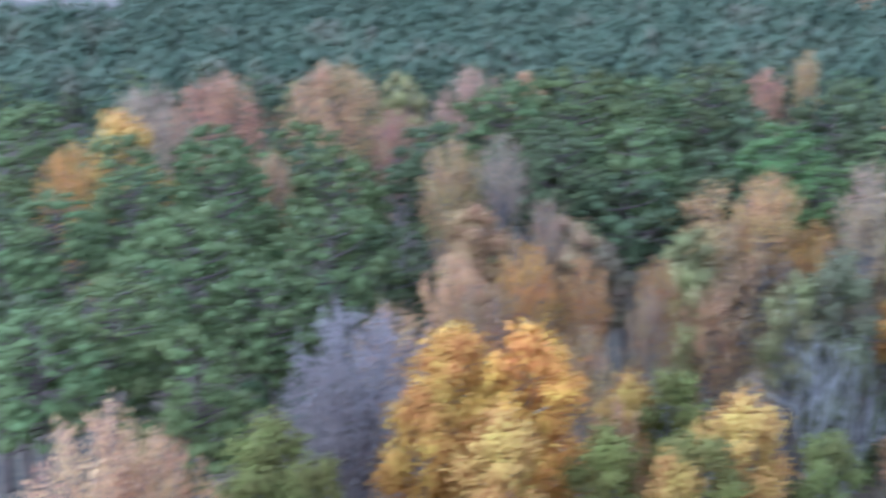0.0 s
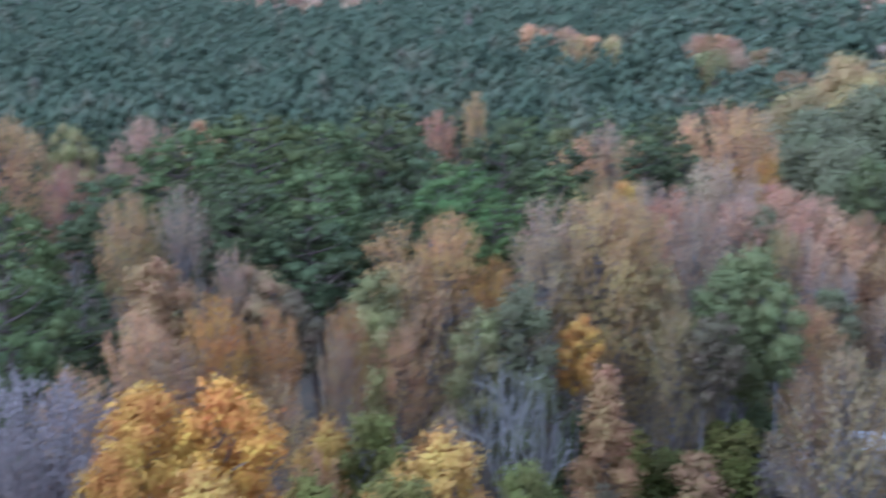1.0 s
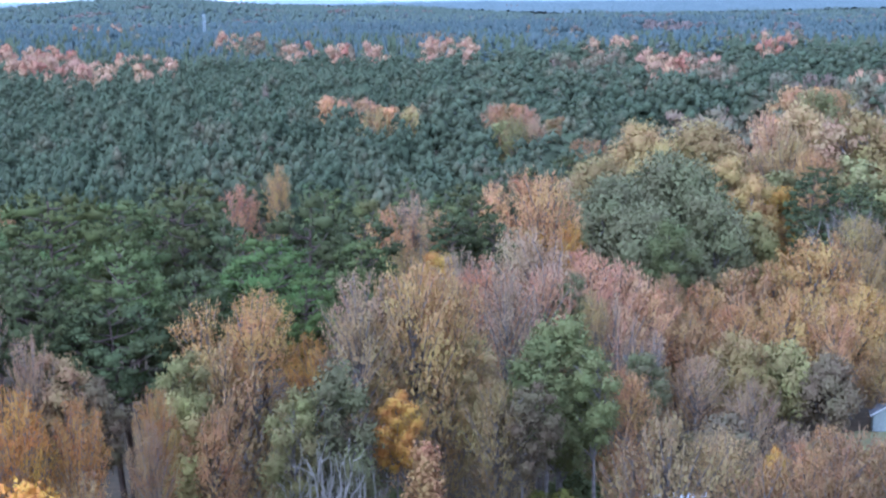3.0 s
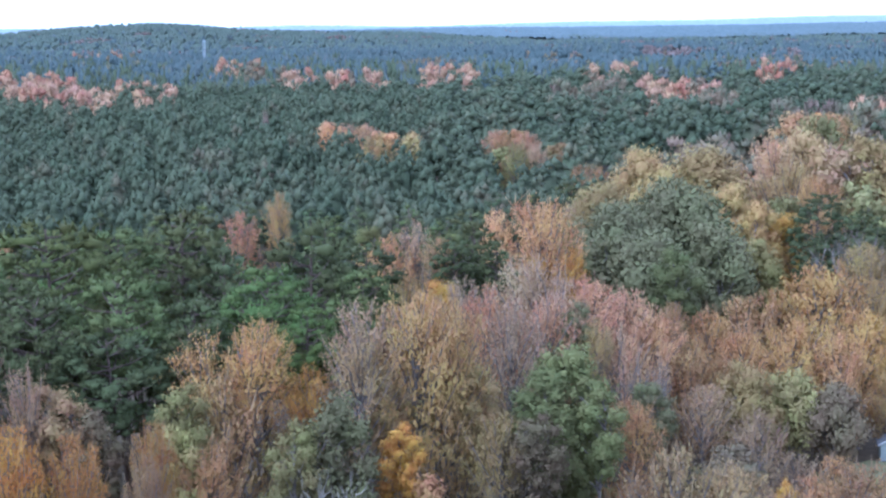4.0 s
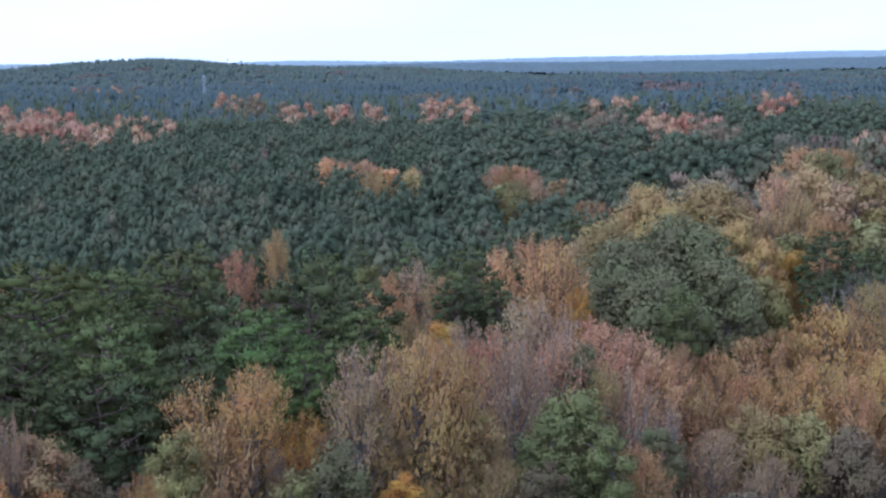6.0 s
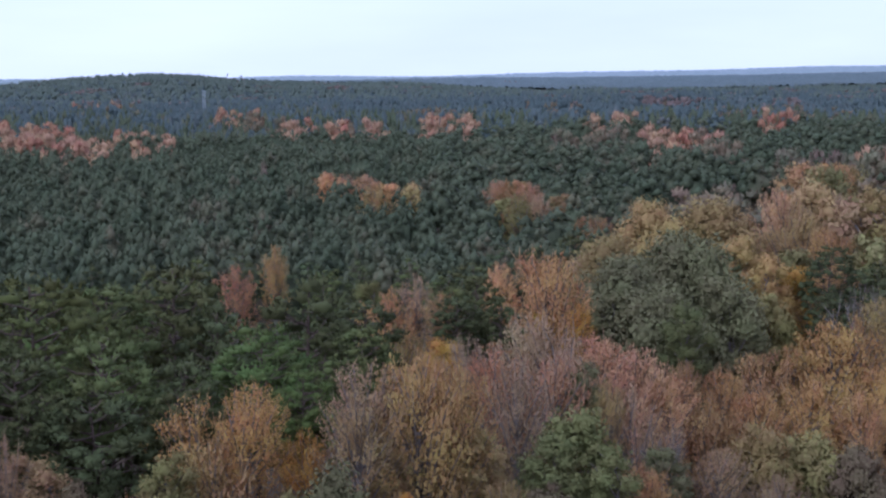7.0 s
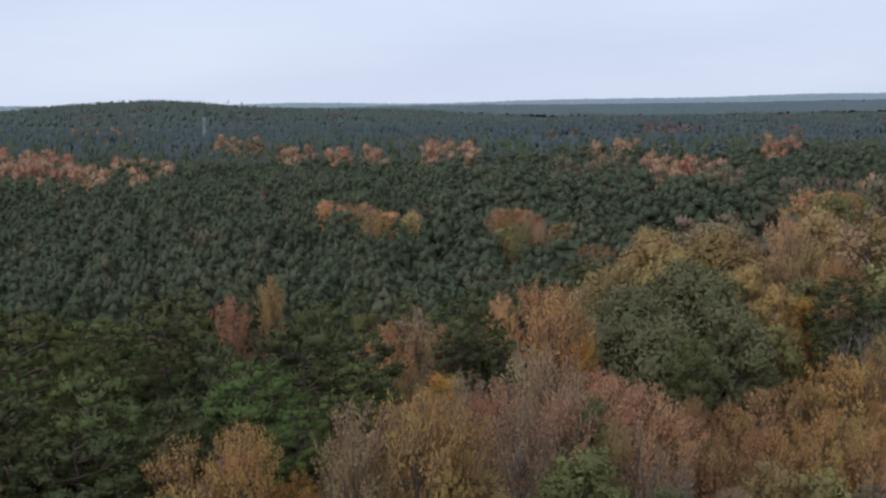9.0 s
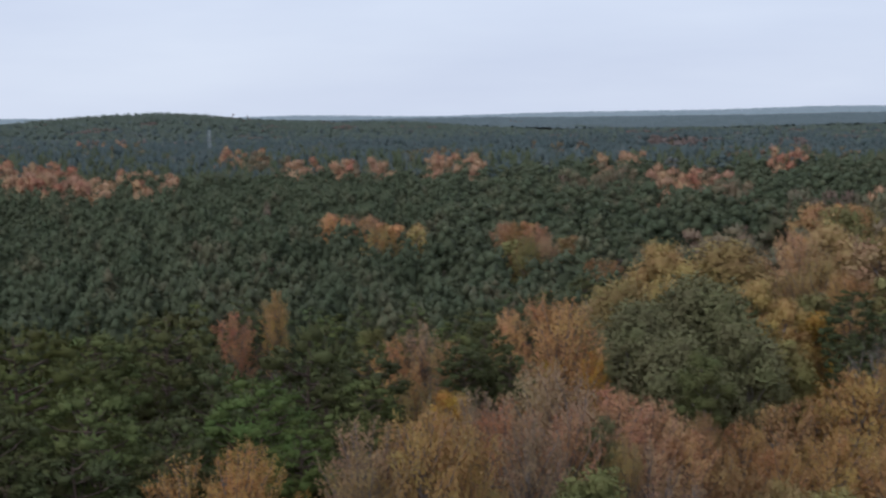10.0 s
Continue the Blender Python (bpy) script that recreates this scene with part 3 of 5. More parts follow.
# ---- land ----
def land():
    az = np.radians(np.linspace(-180, 180, 145)[:-1])
    rr = np.concatenate([[2.0], np.geomspace(12, 4950, 64)])
    R, A = np.meshgrid(rr, az, indexing="ij")
    X, Y = -R * np.sin(A), R * np.cos(A)
    s = Soup()
    n = len(az)
    v = np.stack([X, Y, ground_z(X, Y)], -1).reshape(-1, 3)
    i, k = np.meshgrid(np.arange(len(rr) - 1), np.arange(n), indexing="ij")
    q = np.stack([i * n + k, i * n + (k + 1) % n, (i + 1) * n + (k + 1) % n, (i + 1) * n + k], -1).reshape(-1, 4)
    s.add(v, quads=q)
    s.add([(0, 0, 0)], tris=None)
    c = len(v)
    s.f3.append(np.array([(c, (k + 1) % n, k) for k in range(n)]))
    ob = new("ground", s.mesh("ground", LITTER))
    tagged(ob, "forest floor of brown leaf litter reaching the horizon", "ground", kind="structure")


land()

# ---- trees that stand out, one by one ----
tree("pine", -50.6, 113.4, 32.3, 13.7, "green")
tree("pine", -53.6, 104.1, 31.5, 10.6, "green")
tree("pine", -47.1, 121.8, 30.3, 9.2, "green")
tree("pine", -43.6, 131.5, 30.4, 11.9, "dark_green")
tree("pine", -31.6, 135.4, 29.2, 14.2, "dark_green")
tree("pine", -25.1, 130.5, 27.3, 8.3, "dark_green")
tree("pine", -30.9, 112.3, 28.1, 10.6, "bright_green")
tree("pine", -25.2, 106.6, 25.8, 6.0, "bright_green")
tree("pine", -27.2, 108.0, 23.4, 7.0, "green")
tree("pine", -39.5, 103.5, 29.4, 10.9, "green")
tree("pine", -45.4, 99.2, 28.4, 9.5, "dark_green")
tree("pine", -35.2, 105.8, 26.7, 8.4, "dark_green")
tree("pine", -38.7, 98.3, 25.7, 10.1, "blue_green")
tree("pine", -33.7, 101.1, 25.3, 6.7, "dark_green")
tree("pine", -48.8, 102.7, 28.9, 7.6, "dark_green")
tree("pine", -42.2, 97.0, 26.1, 6.7, "dark_green")
tree("pine", -37.8, 126.6, 27.9, 8.8, "dark_green")
tree("pine", -24.1, 124.9, 26.1, 6.9, "green")
tree("pine", -16.7, 157.2, 26.0, 8.5, "dark_green")
tree("pine", -18.8, 152.0, 24.4, 6.4, "dark_green")
tree("pine", -13.6, 152.3, 23.8, 5.7, "dark_green")
tree("maple", -46.9, 163.7, 26.0, 5.6, "rose")
tree("maple", -42.9, 166.7, 28.1, 4.0, "straw")
tree("oak", -30.1, 162.2, 24.4, 5.3, "leaf_green")
tree("maple", -26.9, 157.5, 23.9, 8.4, "tan")
tree("thin_maple", -23.9, 158.2, 25.9, 4.8, "mauve")
tree("maple", -20.6, 155.3, 24.1, 4.7, "tan")
tree("maple", -24.5, 149.0, 21.7, 7.6, "gold_olive")
tree("bare", -20.4, 142.9, 23.3, 4.7, "grey")
tree("poplar", -17.1, 129.1, 24.0, 4.8, "gold")
tree("maple", -15.6, 105.5, 27.5, 8.8, "straw")
tree("maple", -13.3, 107.8, 26.2, 6.0, "straw")
tree("thin_maple", -19.8, 104.4, 26.9, 7.7, "mauve")
tree("thin_maple", -19.5, 100.7, 25.7, 6.7, "khaki")
tree("thin_maple", -11.6, 122.5, 24.8, 7.4, "rose")
tree("thin_maple", -14.6, 124.8, 25.1, 5.7, "mauve")
tree("thin_maple", -9.7, 119.6, 23.9, 7.8, "mauve")
tree("maple", -8.2, 133.6, 25.5, 12.6, "mauve")
tree("maple", -3.0, 138.6, 22.6, 9.7, "pink")
tree("maple", 1.1, 139.3, 21.0, 9.7, "pink")
tree("maple", 4.3, 139.2, 18.7, 7.7, "peach")
tree("thin_maple", -6.9, 125.2, 23.1, 9.4, "pink")
tree("thin_maple", -0.0, 128.8, 19.8, 9.7, "mauve")
tree("poplar", -3.9, 126.8, 22.4, 4.5, "grey_green")
tree("maple", -1.9, 125.3, 21.2, 3.8, "gold_olive")
tree("oak", -4.0, 110.6, 22.3, 8.8, "leaf_green")
tree("oak", -6.0, 108.3, 20.8, 6.1, "leaf_green")
tree("oak", -1.8, 108.1, 20.0, 5.6, "leaf_green")
tree("maple", -10.1, 169.7, 26.7, 14.4, "peach")
tree("maple", -15.2, 170.3, 25.6, 4.7, "peach")
tree("maple", -9.6, 166.2, 20.1, 9.1, "gold")
tree("maple", -5.4, 165.0, 21.6, 3.7, "gold")
tree("oak", 7.4, 187.3, 27.3, 18.3, "grey_green")
tree("oak", -0.6, 179.6, 25.1, 13.3, "grey_green")
tree("oak", 12.5, 177.2, 23.1, 11.0, "grey_green")
tree("oak", 3.3, 171.8, 22.6, 15.5, "grey_green")
tree("oak", -2.4, 171.8, 21.5, 9.3, "grey_green")
tree("oak", -2.3, 193.8, 26.1, 13.1, "gold_olive")
tree("oak", 4.0, 218.2, 28.7, 13.3, "gold_olive")
tree("oak", 13.6, 222.1, 28.6, 17.5, "gold_olive")
tree("oak", 16.9, 211.7, 24.0, 8.7, "gold_olive")
tree("poplar", 6.9, 162.9, 21.9, 6.7, "leaf_green")
tree("maple", 6.1, 147.1, 18.5, 3.7, "tan")
tree("maple", 9.8, 148.2, 17.3, 9.0, "tan")
tree("maple", 15.8, 160.4, 16.9, 10.5, "tan")
tree("maple", 23.6, 165.9, 19.4, 9.6, "straw")
tree("maple", 31.1, 171.6, 21.2, 11.2, "gold_olive")
tree("maple", 19.2, 162.5, 17.1, 8.2, "straw")
tree("bare", 29.3, 177.7, 22.4, 9.4, "grey")
tree("thin_maple", 27.4, 169.1, 19.4, 8.6, "tan")
tree("maple", 7.9, 141.0, 15.4, 10.0, "tan")
tree("maple", 13.2, 144.7, 15.8, 9.5, "tan")
tree("maple", 20.3, 150.3, 16.2, 9.9, "straw")
tree("maple", 27.4, 154.5, 16.3, 10.2, "straw")
tree("poplar", 30.5, 164.5, 13.9, 5.4, "gold")
tree("maple", 23.7, 147.8, 15.1, 7.6, "tan")
tree("oak", 18.2, 141.9, 12.5, 8.0, "olive")
tree("oak", 13.0, 136.5, 14.6, 7.0, "gold_olive")
tree("thin_maple", 8.8, 131.1, 13.6, 6.0, "mauve")
tree("bare", 2.9, 125.2, 18.2, 5.8, "grey")
tree("thin_maple", 13.3, 124.4, 13.1, 6.4, "mauve")
tree("oak", 3.1, 120.4, 16.5, 5.1, "grey_green")
tree("oak", 22.6, 140.0, 11.6, 7.9, "dusky")
tree("oak", 25.0, 204.4, 20.5, 8.9, "gold")
tree("oak", 20.0, 200.0, 22.8, 8.2, "gold_olive")
tree("maple", 29.1, 204.7, 21.5, 11.3, "tan")
tree("oak", 18.8, 193.6, 18.2, 8.9, "olive")
tree("pine", 26.6, 188.5, 19.4, 7.9, "dark_green")
tree("maple", 25.4, 233.0, 29.0, 13.3, "mauve")
tree("oak", 31.9, 240.4, 29.5, 13.7, "khaki")
tree("maple", 28.0, 226.7, 26.1, 14.6, "khaki")
tree("oak", 35.7, 231.0, 27.4, 11.6, "mauve")
tree("oak", 42.0, 235.9, 28.9, 14.0, "gold_olive")
tree("oak", 38.1, 219.8, 23.2, 11.1, "olive")
tree("maple", 31.7, 220.9, 23.9, 11.0, "tan")
tree("pine", 33.3, 202.3, 20.2, 9.3, "dark_green")
tree("thin_maple", -31.5, 99.0, 25.3, 7.8, "straw")
tree("maple", -27.2, 98.9, 26.5, 5.9, "straw")
tree("maple", -29.3, 96.5, 22.8, 10.1, "khaki")
tree("oak", -31.7, 93.2, 22.9, 5.5, "olive")
tree("maple", -23.9, 100.6, 22.5, 5.0, "orange")
tree("oak", -20.2, 92.6, 22.4, 7.4, "grey_green")
tree("oak", -22.4, 89.8, 21.1, 4.8, "olive")
tree("poplar", -18.1, 103.2, 21.2, 3.9, "gold_olive")
tree("maple", -14.1, 105.8, 20.5, 7.6, "gold_olive")
tree("oak", -11.8, 107.7, 21.1, 5.6, "gold_olive")
tree("maple", -9.2, 102.3, 18.7, 6.3, "gold_olive")
tree("oak", -6.3, 102.2, 18.5, 5.3, "dusky")
tree("maple", 1.0, 114.6, 16.4, 6.5, "tan")
tree("poplar", -15.8, 94.8, 19.7, 4.1, "gold")
tree("oak", -39.3, 88.6, 23.7, 6.3, "brown")
tree("oak", -31.0, 88.3, 21.0, 4.9, "olive")
tree("maple", -28.4, 88.9, 19.7, 5.3, "tan")
tree("oak", -36.5, 87.7, 22.2, 4.9, "dusky")
tree("oak", -25.0, 44.3, 30.2, 5.3, "amber")
tree("oak", -21.9, 45.1, 30.4, 5.8, "amber")
tree("oak", -24.3, 40.3, 29.1, 4.5, "amber")
tree("oak", -20.9, 40.7, 28.2, 4.9, "gold")
tree("maple", -30.6, 45.2, 29.8, 7.1, "lilac")
tree("thin_maple", -30.9, 42.1, 28.3, 4.5, "lilac")
tree("pine", -41.2, 39.8, 31.3, 7.0, "light_green")
tree("pine", -36.9, 39.9, 29.3, 6.6, "light_green")
tree("pine", -40.9, 35.1, 31.2, 6.0, "light_green")
tree("maple", -29.5, 26.9, 31.4, 5.1, "peach")
tree("maple", -27.5, 27.9, 30.4, 4.4, "tan")
tree("oak", -28.5, 34.8, 28.6, 4.8, "moss")
tree("oak", -24.6, 33.0, 28.5, 3.4, "moss")
tree("maple", -35.4, 62.4, 27.7, 4.0, "peach")
tree("maple", -31.1, 63.8, 28.5, 4.4, "orange")
tree("maple", -28.9, 66.6, 27.2, 4.0, "ochre")
tree("maple", -28.8, 79.0, 24.2, 3.4, "ochre")
tree("maple", -28.5, 76.4, 22.9, 3.1, "brown")
tree("maple", -35.7, 56.1, 26.2, 5.5, "tan")
tree("maple", -32.5, 60.7, 26.6, 5.7, "brown")
tree("maple", -28.1, 64.8, 23.8, 4.1, "khaki")
tree("oak", -18.0, 52.8, 26.4, 4.4, "moss")
tree("oak", -14.3, 51.9, 26.2, 5.4, "gold")
tree("oak", -14.7, 47.2, 26.0, 5.3, "moss")
tree("oak", -18.0, 44.8, 26.6, 4.4, "moss")
tree("oak", -20.2, 52.7, 26.0, 3.9, "gold")
tree("maple", -19.5, 49.3, 25.9, 3.2, "tan")
tree("oak", -14.3, 42.6, 26.9, 3.7, "gold")
tree("thin_maple", -14.9, 55.4, 26.1, 2.9, "mauve")
tree("oak", -10.5, 52.1, 25.1, 4.2, "moss")
tree("pine", -44.3, 63.1, 29.9, 9.5, "green")
tree("pine", -54.3, 60.7, 29.0, 10.7, "green")
tree("pine", -44.0, 55.6, 27.8, 8.0, "green")
tree("pine", -49.8, 51.8, 28.3, 6.5, "green")
tree("pine", -63.7, 76.5, 29.2, 9.5, "green")
tree("pine", -57.9, 83.2, 28.4, 9.7, "green")
tree("pine", -56.3, 103.9, 29.7, 11.1, "green")
tree("pine", -54.4, 92.4, 29.3, 8.4, "dark_green")
tree("pine", -64.6, 67.1, 29.6, 8.1, "green")
tree("pine", -41.6, 65.8, 27.8, 7.0, "dark_green")
tree("pine", -64.0, 58.9, 29.3, 7.6, "green")
tree("maple", -49.5, 87.4, 29.3, 6.0, "straw")
tree("thin_maple", -46.0, 88.9, 29.7, 4.6, "mauve")
tree("thin_maple", -40.7, 86.9, 25.6, 3.8, "mauve")
tree("oak", -44.8, 82.3, 25.6, 6.8, "brown")
tree("thin_maple", 4.1, 88.7, 20.5, 9.3, "khaki")
tree("maple", 8.1, 91.1, 18.7, 5.8, "khaki")
tree("poplar", 11.6, 91.4, 17.4, 2.3, "gold")
tree("maple", 13.6, 89.8, 18.3, 7.2, "rust")
tree("maple", 16.6, 89.9, 19.1, 8.2, "brown")
tree("maple", 19.7, 87.9, 19.1, 7.2, "brown")
tree("thin_maple", 10.7, 87.9, 17.5, 8.0, "brown")
tree("thin_maple", 2.0, 88.8, 18.0, 5.3, "brown")
tree("maple", 14.2, 84.5, 18.2, 7.8, "brown")
tree("oak", -92.6, 96.1, 27.2, 10.6, "gold")
tree("maple", -83.8, 80.6, 27.2, 6.4, "orange")
tree("maple", -101.5, 110.3, 27.2, 12.9, "mauve")
tree("maple", -101.2, 121.5, 27.2, 14.4, "rose")
tree("maple", -94.3, 135.9, 27.2, 15.0, "tan")
tree("maple", -70.5, 113.1, 26.6, 5.7, "rose")
tree("maple", -78.0, 142.8, 26.6, 12.4, "pink")
tree("oak", -68.9, 140.0, 27.2, 5.2, "tan")
tree("maple", -68.9, 89.8, 26.2, 4.4, "tan")
tree("oak", -86.4, 140.4, 26.2, 6.2, "olive")
tree("bush", -4.5, 103.5, 9.0, 7.0, "moss")
tree("bush", -0.5, 104.0, 8.0, 7.0, "dusky")
tree("bush", -8.5, 99.0, 8.0, 6.5, "moss")
tree("bush", -13.0, 100.0, 9.0, 7.0, "moss")
tree("poplar", -91.0, 341.5, 25.5, 5.9, "gold")
tree("cypress", -13.1, 90.9, 17.0, 6.2, "rust")
tree("bush", -3.1, 113.3, 7.0, 8.0, "leaf_green")
tree("bush", 22.9, 137.4, 4.0, 4.4, "dusky")
tree("bush", 25.6, 136.8, 2.5, 4.4, "olive")
tree("twiggy", -0.8, 101.9, 7.0, 3.8, "grey")
tree("twiggy", 1.0, 102.9, 6.0, 3.4, "grey")
tree("bush", -17.7, 105.9, 8.0, 5.3, "leaf_green")
tree("bush", -0.4, 121.9, 6.0, 6.6, "olive")
tree("bush", -1.9, 116.9, 5.0, 5.7, "leaf_green")
tree("sycamore", -18.9, 84.0, 20.5, 6.4, "pale")
tree("sycamore", -16.5, 83.6, 19.0, 4.6, "pale")
tree("oak", -308.1, 656.0, 25.7, 12.4, "orange")
tree("oak", -270.4, 622.4, 26.1, 11.9, "rust")
tree("oak", -283.7, 636.1, 25.2, 12.3, "pink")
tree("oak", -268.8, 573.8, 27.0, 11.8, "rust")
tree("oak", -240.0, 558.4, 27.0, 10.7, "rust")
tree("oak", -275.9, 595.6, 25.4, 12.3, "pink")
tree("oak", -219.6, 528.2, 27.0, 12.7, "rust")
tree("oak", -242.0, 545.9, 26.5, 9.4, "pink")
tree("oak", -270.3, 573.6, 25.3, 9.6, "pink")
tree("oak", -242.2, 552.6, 25.4, 9.7, "pink")
tree("oak", -235.8, 525.7, 26.0, 10.8, "rust")
tree("oak", -219.7, 522.5, 25.9, 12.5, "orange")
tree("oak", -239.6, 550.6, 24.6, 11.1, "orange")
tree("oak", -229.2, 503.7, 26.1, 12.4, "pink")
tree("oak", -194.7, 454.5, 27.5, 10.5, "orange")
tree("oak", -212.5, 480.5, 26.4, 11.3, "rust")
tree("oak", -190.7, 460.2, 26.7, 10.0, "rust")
tree("oak", -213.1, 485.4, 25.5, 11.6, "orange")
tree("oak", -211.8, 460.1, 26.2, 10.1, "orange")
tree("oak", -196.9, 475.1, 25.4, 9.0, "orange")
tree("oak", -187.7, 426.3, 27.2, 10.6, "rust")
tree("oak", -220.8, 480.9, 24.6, 11.3, "rust")
tree("oak", -186.7, 429.6, 26.5, 12.5, "pink")
tree("oak", -195.1, 425.6, 26.4, 10.1, "rust")
tree("oak", -188.3, 457.6, 25.8, 12.7, "pink")
tree("oak", -192.9, 484.9, 24.1, 12.2, "pink")
tree("oak", -164.1, 407.8, 27.0, 9.6, "pink")
tree("oak", -157.7, 403.5, 26.7, 12.1, "pink")
tree("oak", -179.7, 447.7, 24.5, 12.7, "pink")
tree("oak", -165.9, 406.9, 25.7, 12.8, "pink")
tree("oak", -198.0, 521.0, 25.6, 11.8, "peach")
tree("oak", -188.2, 534.9, 24.6, 10.6, "peach")
tree("oak", -188.5, 508.6, 25.3, 11.2, "pink")
tree("oak", -171.1, 504.9, 24.6, 11.6, "pink")
tree("oak", -178.8, 499.7, 24.7, 11.5, "pink")
tree("oak", -178.4, 478.1, 24.8, 9.8, "peach")
tree("oak", -153.1, 450.3, 25.7, 12.5, "peach")
tree("oak", -148.1, 411.3, 26.6, 11.2, "pink")
tree("oak", -69.6, 320.1, 24.3, 6.7, "pink")
tree("maple", -62.0, 337.3, 22.4, 7.4, "peach")
tree("maple", -66.3, 327.8, 23.1, 6.7, "pink")
tree("maple", -67.8, 313.2, 24.3, 7.9, "peach")
tree("maple", -60.7, 320.7, 23.5, 6.8, "peach")
tree("maple", -66.3, 317.8, 23.5, 8.1, "peach")
tree("maple", -58.1, 317.8, 23.2, 7.3, "pink")
tree("oak", -56.7, 317.1, 22.1, 9.0, "tan")
tree("oak", -47.3, 310.9, 22.7, 8.8, "gold_olive")
tree("oak", -53.1, 314.9, 22.0, 7.1, "peach")
tree("maple", -52.5, 292.3, 24.2, 8.9, "gold_olive")
tree("maple", -51.9, 314.6, 21.8, 8.2, "peach")
tree("oak", -54.5, 314.0, 21.6, 7.3, "tan")
tree("oak", -46.4, 305.4, 22.4, 9.2, "gold_olive")
tree("maple", -28.7, 315.7, 22.9, 6.5, "pink")
tree("oak", -22.6, 305.0, 23.8, 7.7, "tan")
tree("maple", -25.7, 303.3, 23.9, 8.3, "tan")
tree("maple", -20.4, 301.6, 23.8, 7.0, "pink")
tree("maple", -23.1, 301.0, 21.4, 8.0, "mauve")
tree("oak", -13.5, 298.2, 21.6, 9.2, "brown")
tree("maple", -21.2, 284.0, 23.1, 7.5, "olive")
tree("maple", -25.7, 301.6, 21.0, 8.6, "olive")
tree("maple", -18.1, 289.2, 22.3, 7.1, "mauve")
tree("maple", -23.3, 294.4, 21.6, 9.4, "brown")
tree("maple", -12.9, 301.1, 20.7, 9.4, "olive")
tree("maple", -17.5, 293.7, 21.4, 7.0, "mauve")
tree("oak", -25.4, 294.1, 21.3, 8.8, "olive")
tree("maple", -7.2, 274.9, 19.7, 7.5, "rust")
tree("maple", -4.3, 253.2, 22.2, 6.6, "brown")
tree("oak", -481.0, 1187.7, 27.0, 9.8, "rose")
tree("oak", -407.2, 1092.8, 27.7, 11.9, "mauve")
tree("oak", -473.6, 1188.9, 25.9, 10.9, "rose")
tree("oak", -380.6, 1053.4, 27.3, 11.1, "rose")
tree("oak", -379.5, 1002.4, 27.9, 9.5, "rose")
tree("oak", -420.8, 1059.2, 27.0, 9.7, "rose")
tree("oak", -398.9, 1097.9, 25.4, 10.5, "mauve")
tree("oak", -390.6, 1007.7, 26.9, 11.1, "mauve")
tree("oak", -390.3, 952.5, 27.6, 12.3, "rose")
tree("oak", -378.3, 1008.5, 25.9, 10.8, "rose")
tree("oak", -386.6, 969.6, 26.6, 10.3, "mauve")
tree("oak", -349.0, 952.8, 26.2, 12.7, "mauve")
tree("oak", -394.1, 1017.5, 25.0, 11.8, "rose")
tree("oak", -373.1, 914.4, 26.7, 12.0, "mauve")
tree("oak", -363.7, 971.1, 25.1, 12.2, "rose")
tree("oak", -337.5, 870.3, 26.9, 10.9, "mauve")
tree("oak", -172.8, 700.1, 25.3, 10.0, "mauve")
tree("oak", -116.8, 634.5, 26.4, 9.4, "pink")
tree("oak", -148.7, 654.7, 25.9, 11.6, "pink")
tree("oak", -151.5, 607.8, 27.0, 12.0, "mauve")
tree("oak", -120.2, 583.8, 27.3, 12.6, "pink")
tree("oak", -153.5, 643.1, 25.4, 12.7, "pink")
tree("oak", -99.6, 565.8, 26.8, 11.0, "pink")
tree("oak", -111.4, 530.7, 27.9, 11.0, "pink")
tree("oak", -134.0, 550.5, 27.2, 12.9, "pink")
tree("oak", -104.9, 524.8, 27.5, 9.3, "mauve")
tree("oak", -103.7, 755.2, 25.5, 10.5, "peach")
tree("oak", -79.1, 714.6, 25.9, 11.2, "peach")
tree("oak", -88.4, 692.5, 26.3, 11.4, "pink")
tree("oak", -97.4, 694.5, 25.9, 11.4, "pink")
tree("oak", -77.9, 644.6, 26.8, 9.6, "pink")
tree("oak", -85.2, 645.8, 26.4, 11.0, "pink")
tree("oak", -64.0, 593.3, 27.2, 9.7, "peach")
tree("oak", -77.2, 612.0, 26.6, 10.5, "pink")
tree("oak", -77.7, 566.1, 27.7, 9.7, "peach")
tree("oak", -65.0, 590.5, 26.2, 10.3, "pink")
tree("oak", -74.9, 568.5, 26.7, 11.5, "peach")
tree("oak", -20.6, 489.2, 26.5, 10.6, "olive")
tree("oak", -9.3, 461.2, 26.6, 9.7, "olive")
tree("oak", -15.3, 442.0, 27.0, 10.9, "tan")
tree("oak", -8.9, 486.1, 24.1, 11.7, "olive")
tree("oak", -12.2, 463.9, 25.0, 10.2, "olive")
tree("oak", -8.6, 520.9, 26.9, 10.1, "gold_olive")
tree("oak", -0.5, 570.4, 24.8, 10.7, "gold_olive")
tree("oak", -3.1, 545.0, 24.0, 11.8, "gold_olive")
tree("oak", 2.4, 478.8, 26.2, 9.1, "olive")
tree("oak", -1.9, 473.3, 25.2, 11.7, "olive")
tree("oak", 9.5, 508.9, 26.9, 9.2, "pink")
tree("oak", 14.8, 523.8, 24.6, 12.6, "pink")
tree("oak", 10.5, 481.9, 25.4, 9.8, "pink")
tree("oak", 13.6, 424.9, 26.3, 12.3, "pink")
tree("oak", 22.0, 518.5, 25.2, 9.1, "peach")
tree("oak", 30.4, 539.4, 24.3, 11.0, "mauve")
tree("oak", 20.7, 462.3, 26.7, 10.0, "pink")
tree("oak", 28.4, 444.4, 26.8, 12.1, "pink")
tree("oak", 24.1, 435.7, 26.8, 12.1, "mauve")
